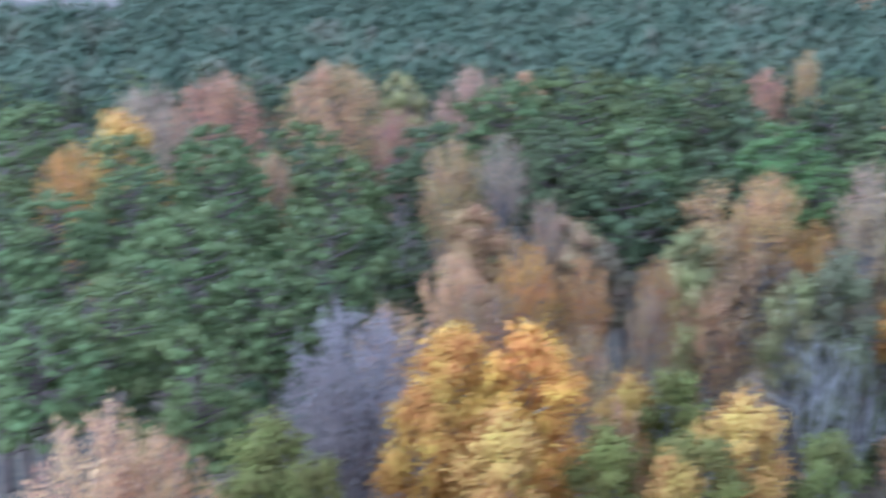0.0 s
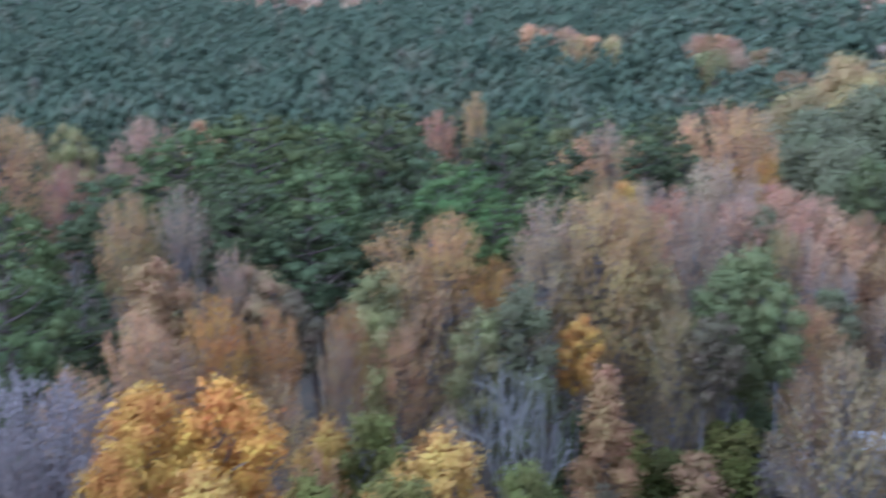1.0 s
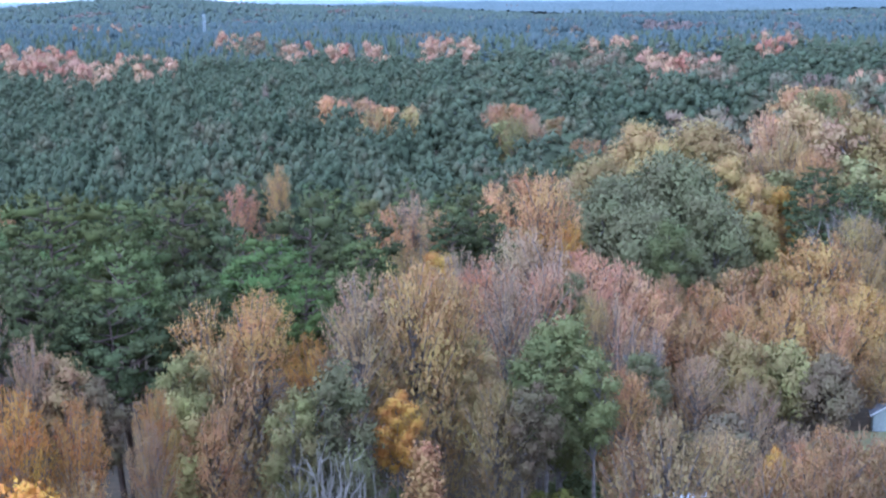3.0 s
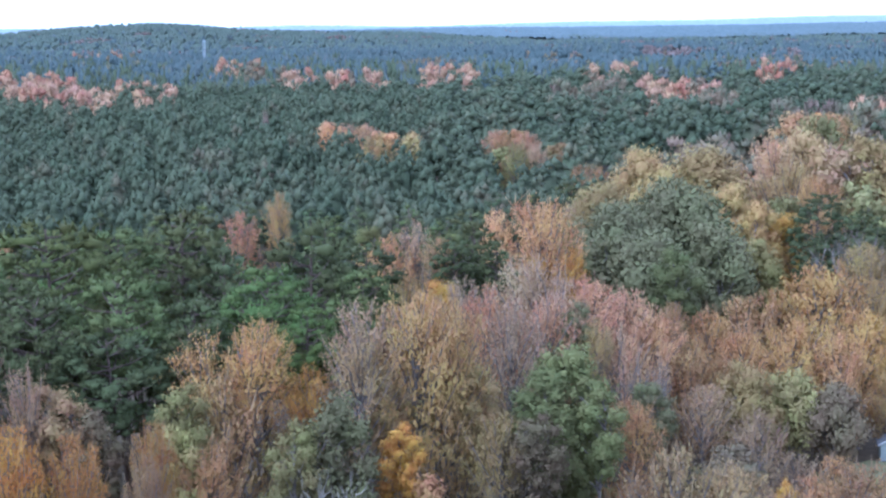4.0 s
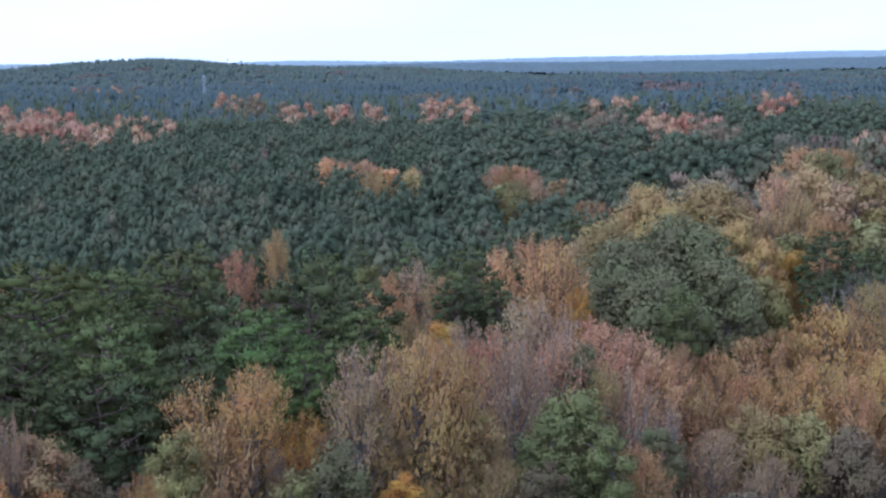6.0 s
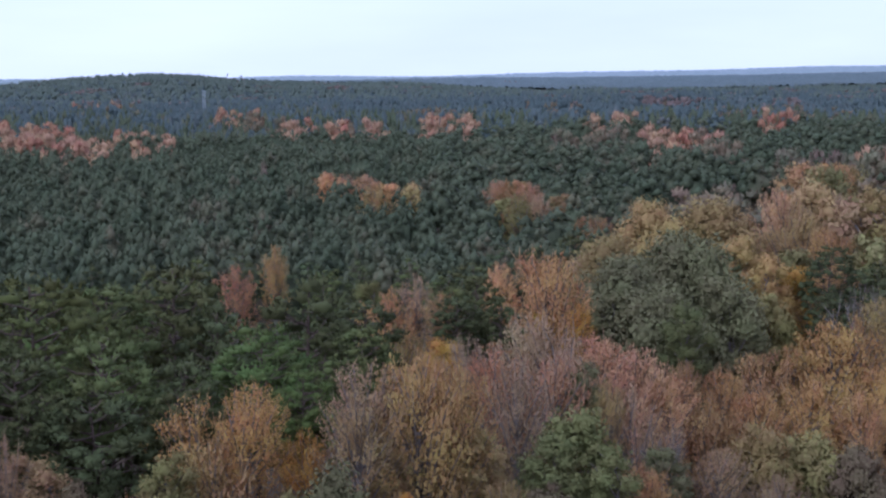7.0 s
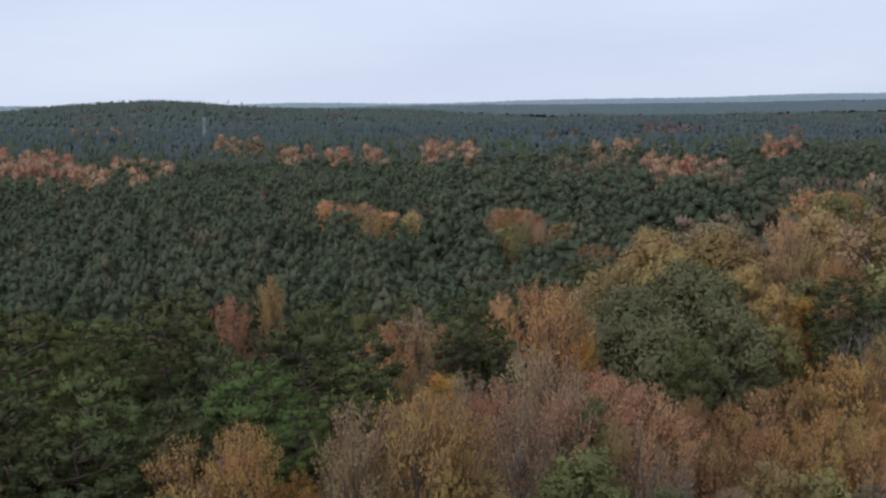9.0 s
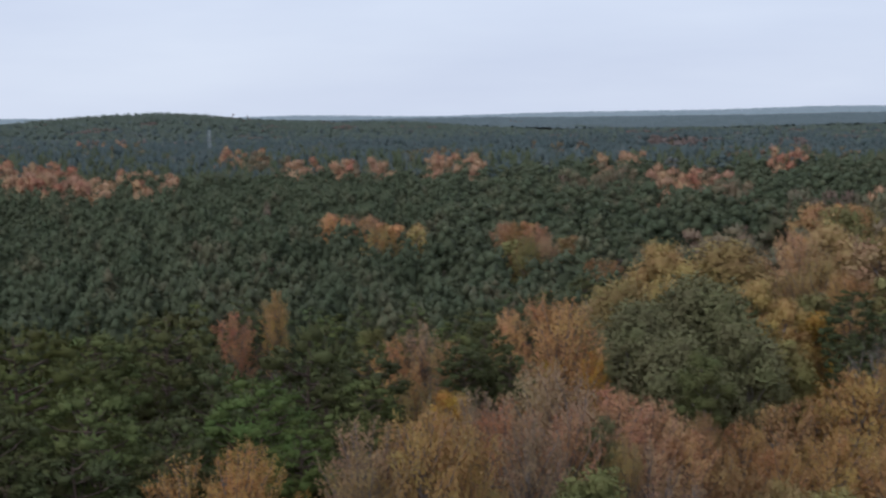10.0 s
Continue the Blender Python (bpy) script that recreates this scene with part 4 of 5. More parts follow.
tree("oak", 20.5, 456.9, 25.5, 9.5, "pink")
tree("oak", 25.2, 441.4, 25.7, 9.2, "pink")
tree("oak", 27.6, 410.4, 26.5, 11.9, "mauve")
tree("oak", 30.7, 393.7, 26.6, 10.7, "mauve")
tree("oak", 27.2, 386.1, 26.5, 10.5, "mauve")
tree("oak", 25.6, 382.9, 26.3, 10.4, "mauve")
tree("oak", 42.9, 375.3, 25.8, 10.5, "tan")
tree("oak", 65.1, 370.0, 25.8, 11.3, "mauve")
tree("oak", 47.2, 361.5, 26.3, 10.6, "khaki")
tree("oak", 42.2, 362.8, 26.1, 9.5, "khaki")
tree("oak", 52.8, 349.8, 26.8, 10.9, "tan")
tree("oak", 44.8, 379.0, 24.6, 13.0, "khaki")
tree("oak", 63.6, 362.3, 25.5, 12.1, "mauve")
tree("oak", 51.8, 347.4, 26.5, 11.9, "khaki")
tree("oak", 41.0, 328.0, 25.4, 12.7, "tan")
tree("maple", 47.0, 313.1, 26.5, 7.8, "tan")
tree("oak", 45.8, 329.0, 25.1, 7.6, "tan")
tree("oak", 54.5, 332.9, 24.6, 8.9, "khaki")
tree("maple", 45.0, 302.0, 27.3, 6.8, "tan")
tree("maple", 41.4, 305.4, 26.9, 8.8, "khaki")
tree("maple", 49.8, 319.5, 25.6, 6.9, "khaki")
tree("oak", 41.9, 306.0, 26.7, 8.4, "olive")
tree("maple", 52.3, 318.7, 25.4, 8.0, "olive")
tree("oak", 43.5, 296.8, 27.4, 8.8, "olive")
tree("oak", 67.8, 394.8, 24.7, 9.3, "pink")
tree("oak", 70.3, 384.6, 24.1, 11.7, "pink")
tree("maple", 31.1, 284.0, 23.6, 9.0, "tan")
tree("maple", 37.5, 274.6, 24.4, 6.6, "khaki")
tree("maple", 30.7, 259.2, 26.0, 8.6, "khaki")
tree("maple", 37.8, 253.4, 26.4, 7.3, "mauve")
tree("oak", 34.9, 266.7, 25.0, 8.7, "mauve")
tree("oak", 28.9, 252.1, 26.5, 9.4, "tan")
tree("oak", 36.9, 263.4, 25.1, 6.5, "khaki")
tree("oak", 30.6, 255.3, 25.9, 7.7, "khaki")
tree("maple", 42.0, 275.2, 23.7, 8.0, "olive")
tree("maple", 35.3, 262.2, 24.9, 9.4, "khaki")
tree("oak", 30.2, 249.8, 26.2, 9.3, "khaki")
tree("maple", 37.1, 258.6, 25.1, 6.6, "khaki")
tree("oak", 32.4, 250.9, 25.9, 6.9, "mauve")
tree("oak", 28.6, 249.4, 26.0, 7.7, "tan")
tree("oak", 41.2, 257.9, 25.5, 8.9, "olive")
tree("maple", 49.3, 269.7, 24.1, 8.9, "gold_olive")
tree("maple", 44.1, 265.5, 24.5, 8.2, "mauve")
tree("oak", 40.7, 263.7, 24.6, 9.3, "olive")
tree("oak", 45.3, 254.7, 25.4, 9.0, "mauve")
tree("maple", 44.1, 276.5, 22.9, 9.1, "mauve")
tree("oak", 48.1, 262.5, 24.3, 8.4, "olive")
tree("maple", 44.6, 260.3, 24.4, 7.3, "gold_olive")
tree("oak", 41.9, 262.0, 24.1, 8.7, "mauve")
tree("maple", 49.0, 270.4, 23.0, 8.6, "gold_olive")
tree("oak", -0.8, 722.9, 26.1, 12.7, "pink")
tree("oak", 5.0, 650.2, 27.7, 9.7, "pink")
tree("oak", 0.5, 660.7, 26.5, 9.1, "pink")
tree("oak", -1.6, 602.2, 27.6, 10.4, "pink")
tree("oak", 81.9, 793.3, 26.5, 10.0, "pink")
tree("oak", 83.2, 715.6, 27.0, 10.5, "pink")
tree("oak", 65.5, 628.7, 29.0, 9.2, "pink")
tree("oak", 70.2, 598.1, 28.8, 11.4, "pink")
tree("oak", 64.0, 580.7, 28.9, 10.7, "rose")
tree("oak", 58.2, 558.9, 28.8, 10.1, "rose")
tree("oak", -70.5, 1078.0, 27.4, 9.4, "mauve")
tree("oak", -39.4, 1111.4, 26.2, 11.3, "mauve")
tree("oak", -51.4, 1065.7, 26.7, 9.4, "mauve")
tree("oak", -26.3, 1012.2, 27.0, 12.4, "mauve")
tree("oak", -47.7, 1058.8, 26.1, 10.1, "mauve")
tree("oak", -54.2, 1033.4, 26.3, 12.6, "mauve")
tree("oak", -35.5, 1014.6, 26.2, 9.5, "mauve")
tree("oak", -53.8, 1048.4, 25.3, 10.6, "mauve")
tree("oak", -240.4, 817.3, 27.3, 12.1, "pink")
tree("oak", -209.6, 774.2, 27.7, 11.1, "pink")
tree("oak", -217.7, 763.9, 27.4, 10.8, "pink")
tree("oak", -222.3, 747.1, 27.5, 12.5, "pink")
tree("oak", -200.1, 725.2, 27.6, 9.7, "mauve")
tree("oak", -229.2, 776.5, 26.0, 12.4, "mauve")
tree("oak", -186.2, 699.3, 27.4, 11.1, "mauve")
tree("oak", -14.2, 648.1, 26.7, 10.1, "rose")
tree("oak", -10.2, 583.9, 27.6, 10.4, "rose")
tree("oak", 38.7, 1217.7, 27.5, 10.1, "mauve")
tree("oak", 44.1, 1169.0, 27.2, 11.5, "mauve")
tree("oak", 41.7, 1270.9, 25.5, 10.8, "mauve")
tree("oak", 30.9, 1043.7, 27.9, 11.1, "mauve")
tree("oak", -285.7, 3427.2, 26.5, 11.6, "rose")
tree("oak", -237.3, 3300.3, 25.8, 12.4, "rose")
tree("oak", -225.3, 2861.6, 27.5, 11.8, "rose")
tree("oak", -251.5, 3006.6, 25.9, 10.2, "rose")
tree("oak", -223.7, 2939.6, 26.0, 11.7, "rose")
tree("oak", -529.9, 3229.2, 26.7, 11.8, "mauve")
tree("oak", -502.3, 3277.8, 25.1, 12.6, "rose")
tree("oak", -496.1, 3089.0, 25.7, 10.5, "rose")
tree("oak", -443.7, 2935.0, 25.6, 11.1, "rose")
tree("oak", -396.7, 2506.4, 27.9, 12.0, "mauve")
tree("oak", -444.7, 2693.0, 26.2, 10.3, "rose")
tree("oak", -862.8, 2950.3, 26.0, 10.3, "rose")
tree("oak", -791.4, 2781.2, 25.2, 11.5, "rose")
tree("oak", -651.3, 2229.4, 27.3, 10.5, "rose")
tree("oak", -630.1, 2245.5, 26.5, 12.4, "rose")
tree("oak", -560.0, 1970.1, 27.3, 10.4, "rose")
tree("maple", 31.5, 153.0, 11.0, 8.0, "khaki")
tree("oak", 25.0, 156.0, 12.0, 8.0, "dusky")
tree("twiggy", 1.2, 101.6, 6.0, 4.0, "grey")

# ---- the woods between them ----
EDGE_AZ = (-14.0, -10.7, -7.5, -5.5, -2.3, 1.3, 5.6, 7.1, 9.7, 12.2, 14.2, 19.1, 21.6, 24.7, 26.4, 29.5, 33.2, 38.1, 42.1, 50.5)
EDGE_D = (205, 200, 195, 190, 190, 165, 150, 158, 130, 117, 101, 108, 94, 104, 94, 86, 79, 77, 70, 74)
FILL = random.Random(11)


def belt(x, y):
    """How far a spot lies inside the broadleaf belt, as a share of its depth."""
    return math.hypot(x, y) / np.interp(math.degrees(math.atan2(-x, y)), EDGE_AZ, EDGE_D)


def free(x, y, w, gap=0.40):
    return all((x - a) ** 2 + (y - b) ** 2 > (gap * (w + c)) ** 2 for a, b, c in TAKEN)


def in_view(x, y, margin=0.0):
    d, a = math.hypot(x, y), math.degrees(math.atan2(-x, y))
    return -12.5 - margin < a < (50 + margin if d < 330 else 43 if d < 450 else 38 if d < 520 else 30 if d < 800 else 27)


CLEAR = ((30, 143, 9), (24, 137, 5), (1, 108, 5.5), (7, 115.5, 5.5))


def fill_near():
    spots = []
    for i in range(-30, 60):
        for k in range(8, 60):
            spots.append((i * 5.2 - 90 + FILL.uniform(-1.9, 1.9) + (k % 2) * 2.6, k * 5.2 + FILL.uniform(-1.9, 1.9)))
    for x, y in spots:
        d = math.hypot(x, y)
        if d < 46 or d > 232 or not in_view(x, y, 1.5):
            continue
        if any((x - a) ** 2 + (y - b) ** 2 < c * c for a, b, c in CLEAR):
            continue
        s = belt(x, y)
        az = math.degrees(math.atan2(-x, y))
        u = FILL.random()
        if s < 1.0 and 80 < d < 150 and u < 0.2:
            continue
        if s < 1.0:
            w, h = FILL.uniform(5.0, 7.5), FILL.uniform(8, 14)
            if free(x, y, w, 0.36):
                kind = FILL.choice(["oak", "maple", "maple", "poplar", "thin_maple", "bush"])
                tint = FILL.choice(["tan", "brown", "brown", "olive", "dusky", "moss", "khaki", "rust", "dusky", "dusky"])
                if az < -6.5 and 85 < d < 150:
                    h = FILL.uniform(5.5, 7.5)
                    kind, tint = FILL.choice(["maple", "thin_maple"]), FILL.choice(["tan", "brown", "mauve", "rust"])
                tree(kind, x, y, h * (0.5 if kind == "bush" else 1), w, tint, 0 if d < 75 and kind != "bush" else 1, "broadleaf belt")
        elif d < 150 and az > 8:
            w, h = FILL.uniform(8.5, 11.5), FILL.uniform(21.5, 27.5)
            if free(x, y, w, 0.44):
                tree("pine", x, y, h, w, FILL.choice(["green", "green", "dark_green", "blue_green", "bright_green"] if d < 125 else ["green", "bright_green", "bright_green", "green"]), 0 if d < 118 else 1, "old pine stand")
        elif az < 2:
            w, h = FILL.uniform(6.5, 9.0), FILL.uniform(18, 23)
            if free(x, y, w, 0.36):
                if u < 0.5:
                    tree("oak", x, y, h, w, FILL.choice(["grey_green", "olive", "tan", "mauve", "gold_olive", "brown"]), group="mixed wood")
                else:
                    tree("pine", x, y, h + 2, w, "dark_green", group="mixed wood")
        else:
            w, h = FILL.uniform(5.0, 7.2), FILL.uniform(19.5, 24.0)
            if d < 190 and az > 8:
                h = FILL.uniform(15.5, 19.5)
            if free(x, y, w, 0.42):
                if d < 205:
                    tree("slim_pine", x, y, h, w, FILL.choice(["dark_green", "blue_green", "green"]), group="pine plantation")
                else:
                    LATER["slim_pine"].append((x, y, h, w, 2))


fill_near()


def bake(name, kind, spots, mat, label):
    """Many trees of a wood joined into one mesh."""
    s = Soup()
    rng = np.random.default_rng(len(spots))
    for x, y, h, w, lod in spots:
        wood, crown, twig = model(kind, lod, int(rng.integers(VARIANTS)), 3.8 if lod == 1 else 2.7)["soup"]
        tall = WIDE * (3.8 if lod == 1 else 2.7)
        v, t, q = crown.arrays()
        a = rng.uniform(0, 6.283)
        c, sn = math.cos(a) * w / WIDE, math.sin(a) * w / WIDE
        p = np.stack([v[:, 0] * c - v[:, 1] * sn + x, v[:, 0] * sn + v[:, 1] * c + y, v[:, 2] * h / tall + float(ground_z(x, y))], 1)
        nr = np.concatenate(crown.soft)
        ca, sa = math.cos(a), math.sin(a)
        s.add(p, t, q, np.stack([nr[:, 0] * ca - nr[:, 1] * sa, nr[:, 0] * sa + nr[:, 1] * ca, nr[:, 2]], 1))
        if lod == 1:
            v, t, q = wood.arrays()
            v, q = v[:28], q[:24]
            s.add(np.stack([v[:, 0] + x, v[:, 1] + y, v[:, 2] * h / tall + float(ground_z(x, y))], 1), quads=q, soft=unit(v * [1, 1, 0] + [0.01, -0.01, 0]))
    return tagged(new(name, s.mesh(name, mat)), label, "wood", kind="stuff")


def patchy(x, y):
    return noise.noise(Vector((x * 0.011, y * 0.006, 3.0))) + 0.5 * noise.noise(Vector((x * 0.03, y * 0.015, 9.0)))


def far_woods():
    pines, leafs = LATER["slim_pine"], LATER["oak"]
    d = 232.0
    while d < 2650:
        step = 5.2 if d < 450 else 6.6 if d < 800 else 9.4 if d < 1300 else 12.0
        a0, a1 = math.radians(-13), math.radians(27 if d > 800 else 30 if d > 520 else 38 if d > 450 else 43 if d > 330 else 50)
        n = int((a1 - a0) * d / step)
        for k in range(n):
            a = a0 + (a1 - a0) * (k + FILL.uniform(0.1, 0.9)) / n
            r = d + FILL.uniform(-0.4, 0.4) * step
            x, y = -r * math.sin(a), r * math.cos(a)
            w = step * FILL.uniform(0.95, 1.3) * (1.15 if d > 1450 else 1.0)
            right = float(smooth(3, -7, math.degrees(a)))
            leaf = patchy(x, y) > (0.58 - (0.42 if d < 330 else 0.24) * right if d < 700 else 0.44 - 0.2 * right if d < 1600 else 0.42)
            stand = noise.noise(Vector((x * 0.007, y * 0.004, 5.0))) + 0.6 * noise.noise(Vector((x * 0.02, y * 0.011, 8.0)))
            h = (FILL.uniform(20.0, 23.5) if d < 500 else FILL.uniform(19.0, 24.0) if d < 1450 else FILL.uniform(19.5, 23.5)) + (3.0 if d < 500 else 4.5) * max(-0.9, min(0.6, stand * 1.6))
            mixed = float(smooth(11, 3, math.degrees(a))) if 250 < d < 1300 else 0.0
            if FILL.random() < 0.5 * mixed:
                continue
            if mixed > 0.4:
                w, h = w * FILL.uniform(1.15, 1.9), h + FILL.uniform(-2, 2)
            if free(x, y, w, 0.3) if d < 700 else True:
                (leafs if leaf else pines).append((x, y, h - (2 if leaf else 0), w * (1.35 if leaf else 1.0), 2 if d < 640 else 3))
        d += step
    blend = np.random.default_rng(3)
    # needle colour steps from clear to haze-tinted as the pines get farther
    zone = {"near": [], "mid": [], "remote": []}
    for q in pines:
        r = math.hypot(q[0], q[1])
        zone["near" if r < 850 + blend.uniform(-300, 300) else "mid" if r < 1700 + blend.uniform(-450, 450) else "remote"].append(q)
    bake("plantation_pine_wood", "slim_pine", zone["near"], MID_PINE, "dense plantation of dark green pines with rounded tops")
    bake("far_pine_wood", "slim_pine", zone["mid"], HAZED_FAR_PINE, "wide pine forest, its dark tops tinted blue with painted haze")
    bake("remote_pine_wood", "slim_pine", zone["remote"], HAZED_REMOTE_PINE, "pine forest on the distant hill, blue-green and pale with painted haze")
    leafs += [q for q in LATER["pink"] if math.hypot(q[0], q[1]) >= 1100]
    bake("far_pink_wood", "oak", [q for q in LATER["pink"] if math.hypot(q[0], q[1]) < 1100], FAR_PINK, "clusters of pink and orange autumn trees among distant pines")
    bake("remote_broadleaf_wood", "oak", [q for q in leafs if math.hypot(q[0], q[1]) >= 1100], HAZED_REMOTE_LEAF, "mauve autumn trees among the distant pines, greyed with painted haze")
    bake("far_broadleaf_wood", "oak", [q for q in leafs if math.hypot(q[0], q[1]) < 1100], FAR_LEAF, "patches of pink and tan autumn trees in the far pine forest")


far_woods()


def canopy(name, r0, r1, rings, mat, label, seed, low=19.0):
    """The closed canopy of the farthest woods."""
    rr = np.linspace(r0, r1, rings)
    az = np.radians(np.linspace(-14, 30, 700))
    R, A = np.meshgrid(rr, az, indexing="ij")
    X, Y = -R * np.sin(A), R * np.cos(A)
    rng = np.random.default_rng(seed)
    Z = ground_z(X, Y) + low + rng.uniform(0, 5.5, R.shape) + 1.5 * np.sin(A * 180) * np.cos(R * 0.02)
    n = len(az)
    i, k = np.meshgrid(np.arange(len(rr) - 1), np.arange(n - 1), indexing="ij")
    q = np.stack([i * n + k, i * n + k + 1, (i + 1) * n + k + 1, (i + 1) * n + k], -1).reshape(-1, 4)
    s = Soup()
    s.add(np.stack([X, Y, Z], -1).reshape(-1, 3), quads=q)
    tagged(new(name, s.mesh(name, mat)), label, "wood", kind="stuff")


canopy("distant_wood", 2420, 3700, 50, HAZED_SHEET_PINE, "dark closed forest canopy in the distance, tinted with painted blue haze", 5)
canopy("horizon_wood", 3680, 4800, 30, HAZED_HORIZON_PINE, "blue-green forest canopy on the horizon ridge, pale with painted haze", 6)

# ---- the house and sheds in the clearing ----
def part(name, bm, mat, parent, label=""):
    me = bpy.data.meshes.new(name)
    bm.to_mesh(me)
    bm.free()
    me.materials.append(mat)
    ob = new(name, me)
    ob.parent = parent
    if label:
        tagged(ob, label)
    return ob


def block(bm, x0, x1, y0, y1, z0, z1):
    r = bmesh.ops.create_cube(bm, size=1.0)
    for v in r["verts"]:
        v.co = Vector(((x0 + x1) / 2 + v.co.x * (x1 - x0), (y0 + y1) / 2 + v.co.y * (y1 - y0), (z0 + z1) / 2 + v.co.z * (z1 - z0)))
    return bm


def slab(bm, a, b, c, d, thick):
    """A sloping sheet with thickness from four corners."""
    low = [bm.verts.new(p) for p in (a, b, c, d)]
    n = (Vector(b) - Vector(a)).cross(Vector(d) - Vector(a)).normalized() * thick
    top = [bm.verts.new(Vector(p) + n) for p in (a, b, c, d)]
    bm.faces.new(low[::-1])
    bm.faces.new(top)
    for i in range(4):
        k = (i + 1) % 4
        bm.faces.new((low[i], low[k], top[k], top[i]))
    return bm


WHITE_WALL = mottled("white_siding", (0.52, 0.52, 0.52), (0.66, 0.65, 0.64), 0.6, 0.6, bump=0.1)
SHINGLE = mottled("grey_roof_shingle", (0.10, 0.10, 0.11), (0.20, 0.20, 0.21), 1.2, 0.85, bump=0.4)
GREY_GREEN = mottled("weathered_green_sheet", (0.24, 0.26, 0.24), (0.34, 0.36, 0.34), 0.5, 0.5, 0.4)
TIN = mottled("pale_tin_sheet", (0.48, 0.49, 0.52), (0.68, 0.69, 0.72), 0.9, 0.5, 0.4)
DARK = mottled("dark_pane", (0.02, 0.022, 0.025), (0.05, 0.055, 0.06), 1.0, 0.2, 0.5)
STEEL = mottled("dull_steel", (0.30, 0.33, 0.36), (0.42, 0.45, 0.48), 0.5, 0.5, 0.4)
BOARD = mottled("grey_board", (0.20, 0.17, 0.14), (0.32, 0.28, 0.24), 1.0, 0.8)


def gable(x0, x1, y0, y1, slope, eave, ridge):
    """An upright end wall whose top follows the two roof slopes."""
    bm = bmesh.new()
    tops = [(x1, eave + slope * (min(x1, 2 * ridge - x1) + 3.3)), (x0, eave + slope * (min(x0, 2 * ridge - x0) + 3.3))]
    pts = [(x0, -0.7), (x1, -0.7), tops[0]] + ([(ridge, eave + slope * (ridge + 3.3))] if x0 < ridge < x1 else []) + [tops[1]]
    f = [bm.verts.new((a, y0, c)) for a, c in pts]
    g = [bm.verts.new((a, y1, c)) for a, c in pts]
    bm.faces.new(f)
    bm.faces.new(g[::-1])
    for i in range(len(pts)):
        k = (i + 1) % len(pts)
        bm.faces.new((f[k], f[i], g[i], g[k]))
    return bm


def house(x, y, z, turn):
    """A white gabled house whose roof runs down over a grey lean-to at its side."""
    h = new("house")
    h.matrix_basis = pose(x, y, z, 0, 0, turn)
    slope, eave, ridge, deep = 0.62, 1.45, 4.0, 2.6
    part("wall", gable(0.0, 8.0, 0.4, 0.6, slope, eave, ridge), WHITE_WALL, h, "white front wall of boards")
    part("wall", gable(0.0, 8.0, deep - 0.2, deep, slope, eave, ridge), WHITE_WALL, h)
    part("wall", block(bmesh.new(), 7.8, 8.0, 0.6, deep - 0.2, -0.7, 3.1), WHITE_WALL, h)
    top = eave + slope * (ridge + 3.3)
    bm = slab(bmesh.new(), (-3.5, 0.2, eave + 0.02), (ridge, 0.2, top + 0.14), (ridge, deep + 0.2, top + 0.14), (-3.5, deep + 0.2, eave + 0.02), 0.1)
    part("roof", bm, SHINGLE, h, "grey shingle roof slope")
    bm = slab(bmesh.new(), (ridge, 0.2, top + 0.14), (8.4, 0.2, 4.4), (8.4, deep + 0.2, 4.4), (ridge, deep + 0.2, top + 0.14), 0.1)
    part("roof", bm, SHINGLE, h)
    part("fascia", slab(bmesh.new(), (-3.5, 0.14, eave + 0.03), (ridge, 0.14, top + 0.15), (ridge, 0.19, top + 0.15), (-3.5, 0.19, eave + 0.03), 0.14), WHITE_WALL, h, "white roof edge board")
    part("lean_to_wall", gable(-3.1, -0.01, 0.4, 0.5, slope, eave, ridge), GREY_GREEN, h, "grey-green sheet wall")
    part("lean_to_wall", block(bmesh.new(), -3.2, -3.1, 0.4, deep, -0.7, 1.45), GREY_GREEN, h)
    tagged(h, "white house with a grey roof in a clearing among trees", "house")
    return h


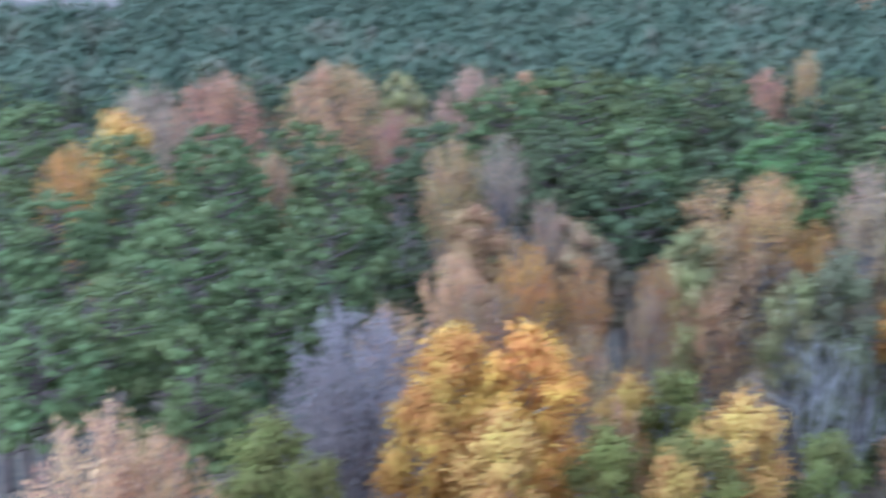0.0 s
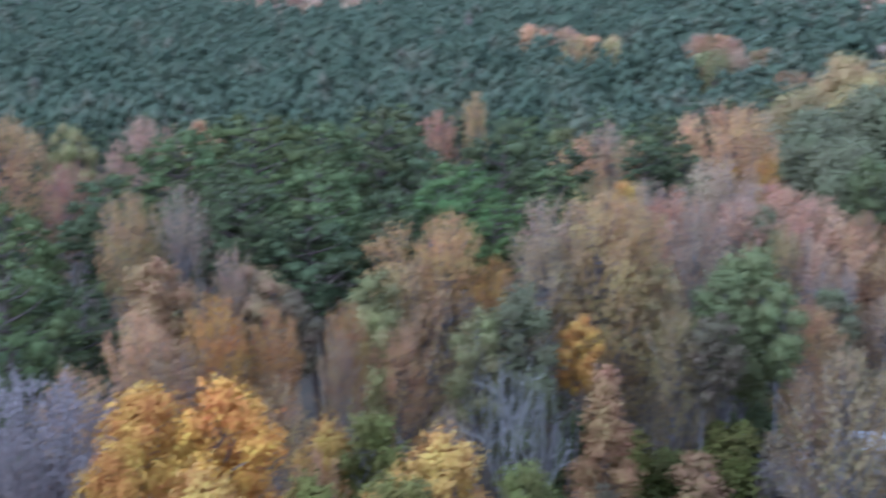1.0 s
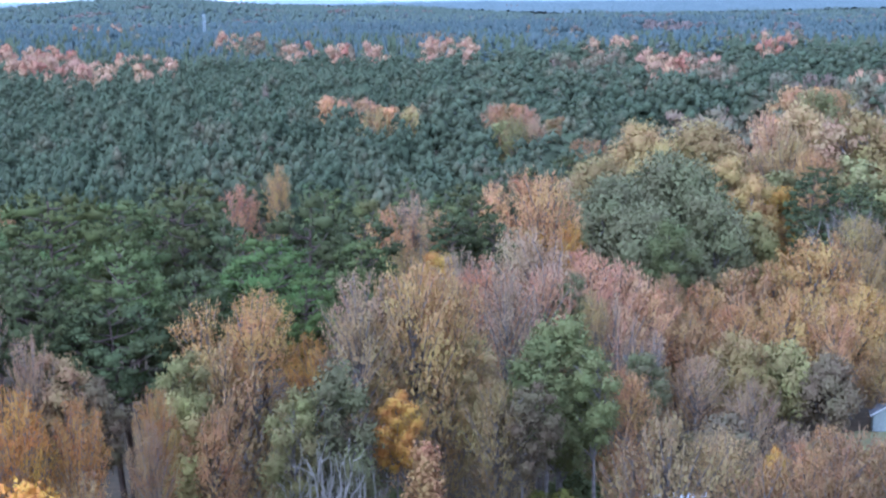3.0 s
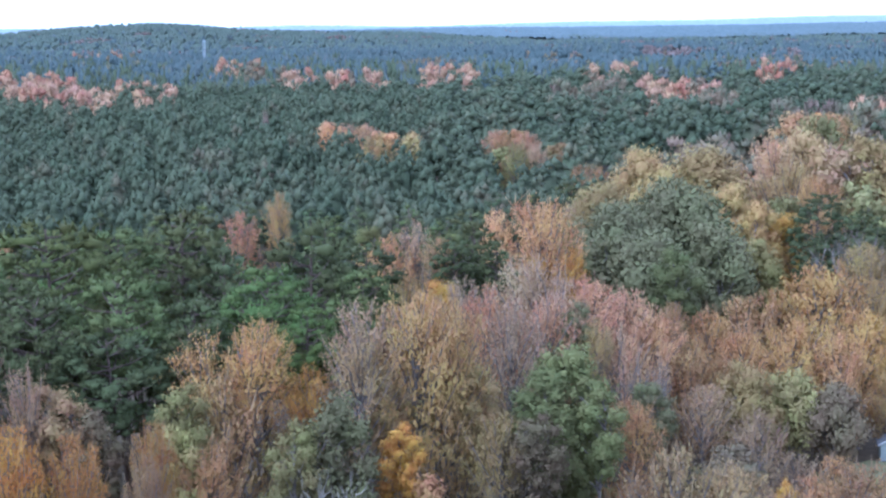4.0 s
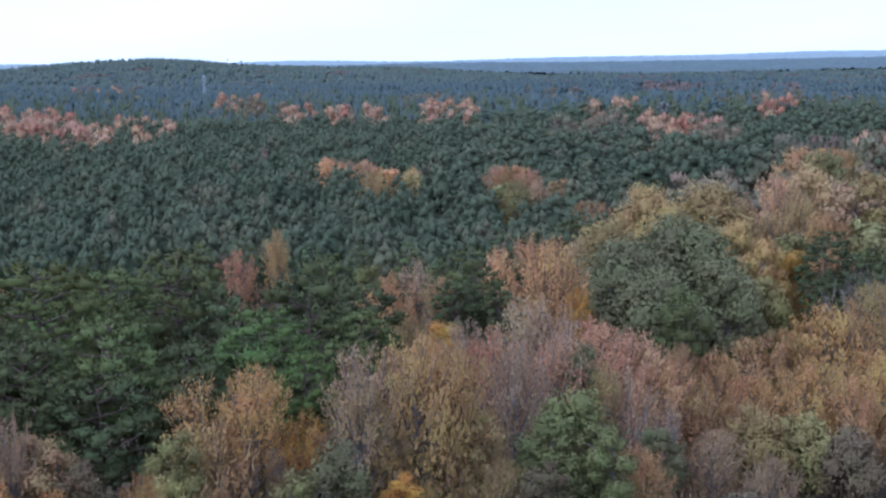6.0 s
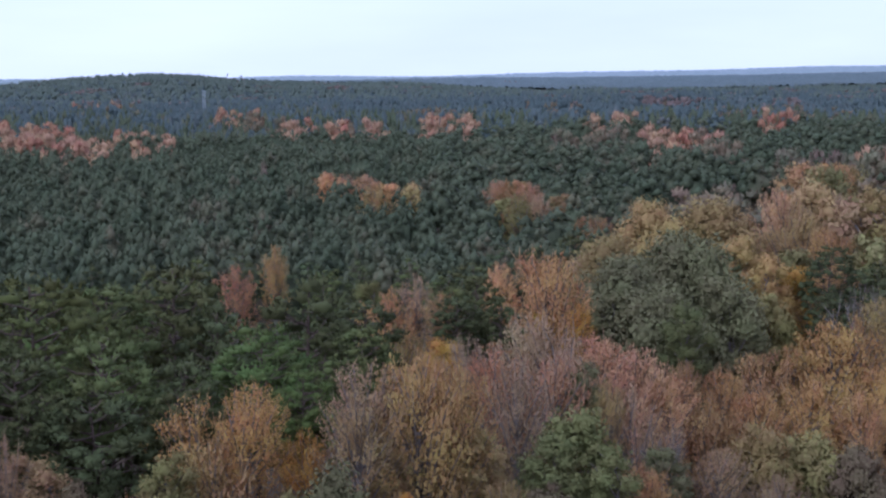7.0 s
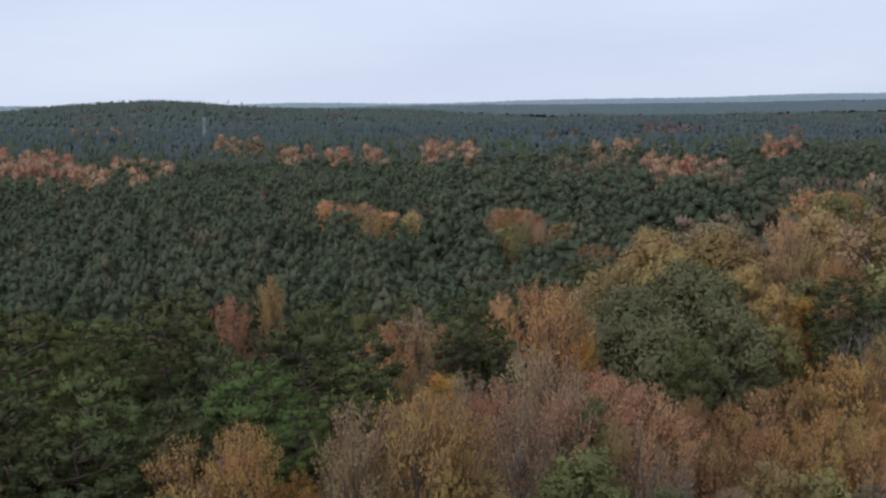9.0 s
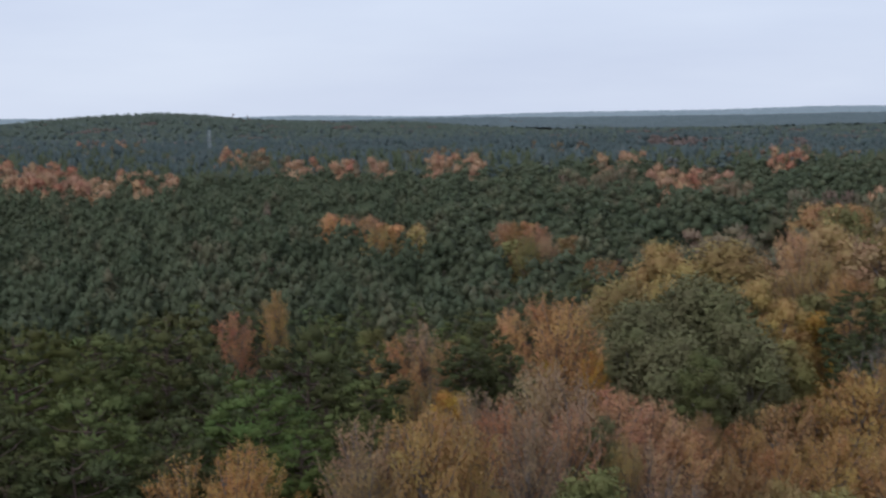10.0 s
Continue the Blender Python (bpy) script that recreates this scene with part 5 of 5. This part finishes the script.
def shed(x, y, z, turn, length, width, high):
    """A low shed under a pale ribbed metal roof."""
    s = new("shed")
    s.matrix_basis = pose(x, y, z, 0, 0, turn)
    for k, (a, b, c, d) in enumerate(((0, length, 0, 0.12), (0, length, width - 0.12, width), (0, 0.12, 0.12, width - 0.12), (length - 0.12, length, 0.12, width - 0.12))):
        part("wall", block(bmesh.new(), a, b, c, d, 0, high), BOARD, s)
    mid = width / 2
    for sgn in (0, 1):
        e = -0.3 if sgn == 0 else width + 0.3
        pts = [(-0.3, e, high - 0.1), (length + 0.3, e, high - 0.1), (length + 0.3, mid, high + 0.9), (-0.3, mid, high + 0.9)]
        roof = part("roof", slab(bmesh.new(), *(pts if sgn == 0 else [pts[1], pts[0], pts[3], pts[2]]), 0.06), TIN, s, "pale metal roof sheet")
        for i in range(int(length)):
            bm = bmesh.new()
            u = 0.3 + i
            slab(bm, *[(q[0], q[1], q[2] + 0.065) for q in ((u, e, high - 0.1), (u + 0.06, e, high - 0.1), (u + 0.06, mid, high + 0.9), (u, mid, high + 0.9))][:: 1 if sgn == 0 else -1], 0.03)
            part("seam", bm, TIN, roof)
    tagged(s, "low shed with a pale metal roof behind branches", "shed")
    return s


house(32.4, 149.5, 0.35, -4)
shed(-2.0, 108.6, 0.3, 28, 4.2, 3.6, 2.6)
shed(4.0, 115.6, 0.3, 10, 5.0, 3.6, 2.6)


def clearing():
    """The mown yard in front of the house."""
    s = Soup()
    n = 40
    a = np.arange(n) * 2 * np.pi / n
    rng = np.random.default_rng(3)
    rim = np.stack([31 + (11 + rng.uniform(-1, 1, n)) * np.cos(a), 141 + (9 + rng.uniform(-1, 1, n)) * np.sin(a), np.full(n, 0.06)], 1)
    mid = np.array([31, 141, 0]) + (rim - [31, 141, 0]) * [0.93, 0.93, 1] + [0, 0, 0.3]
    s.add(np.concatenate([rim, mid, [[31, 141, 0.5]]]), tris=[(2 * n, n + k, n + (k + 1) % n) for k in range(n)],
          quads=[(k, (k + 1) % n, n + (k + 1) % n, n + k) for k in range(n)])
    tagged(new("yard", s.mesh("yard", DRY_GRASS)), "rough green and tan grass yard in front of the house", "ground", kind="structure")


clearing()


def mast(x, y, z, high):
    """A far pale lattice mast standing over the woods."""
    m = new("mast")
    m.matrix_basis = pose(x, y, z)
    for sx in (-0.9, 0.9):
        for sy in (-0.9, 0.9):
            bm = bmesh.new()
            slab(bm, (sx - 0.09, sy - 0.09, 0), (sx + 0.09, sy - 0.09, 0), (sx + 0.09, sy + 0.09, 0), (sx - 0.09, sy + 0.09, 0), high)
            part("leg", bm, STEEL, m)
    n = int(high / 3)
    for i in range(n):
        bm = bmesh.new()
        a, b = i * high / n, (i + 1) * high / n
        for y0 in (-0.9, 0.9):
            slab(bm, (-0.9, y0 - 0.03, a), (-0.9, y0 + 0.03, a), (0.9, y0 + 0.03, b), (0.9, y0 - 0.03, b), 0.06)
        part("brace", bm, STEEL, m)
    tagged(m, "tall pale steel lattice mast over the far forest", "mast")


mast(-347.0, 1122.0, float(ground_z(-347.0, 1122.0)), 33.0)
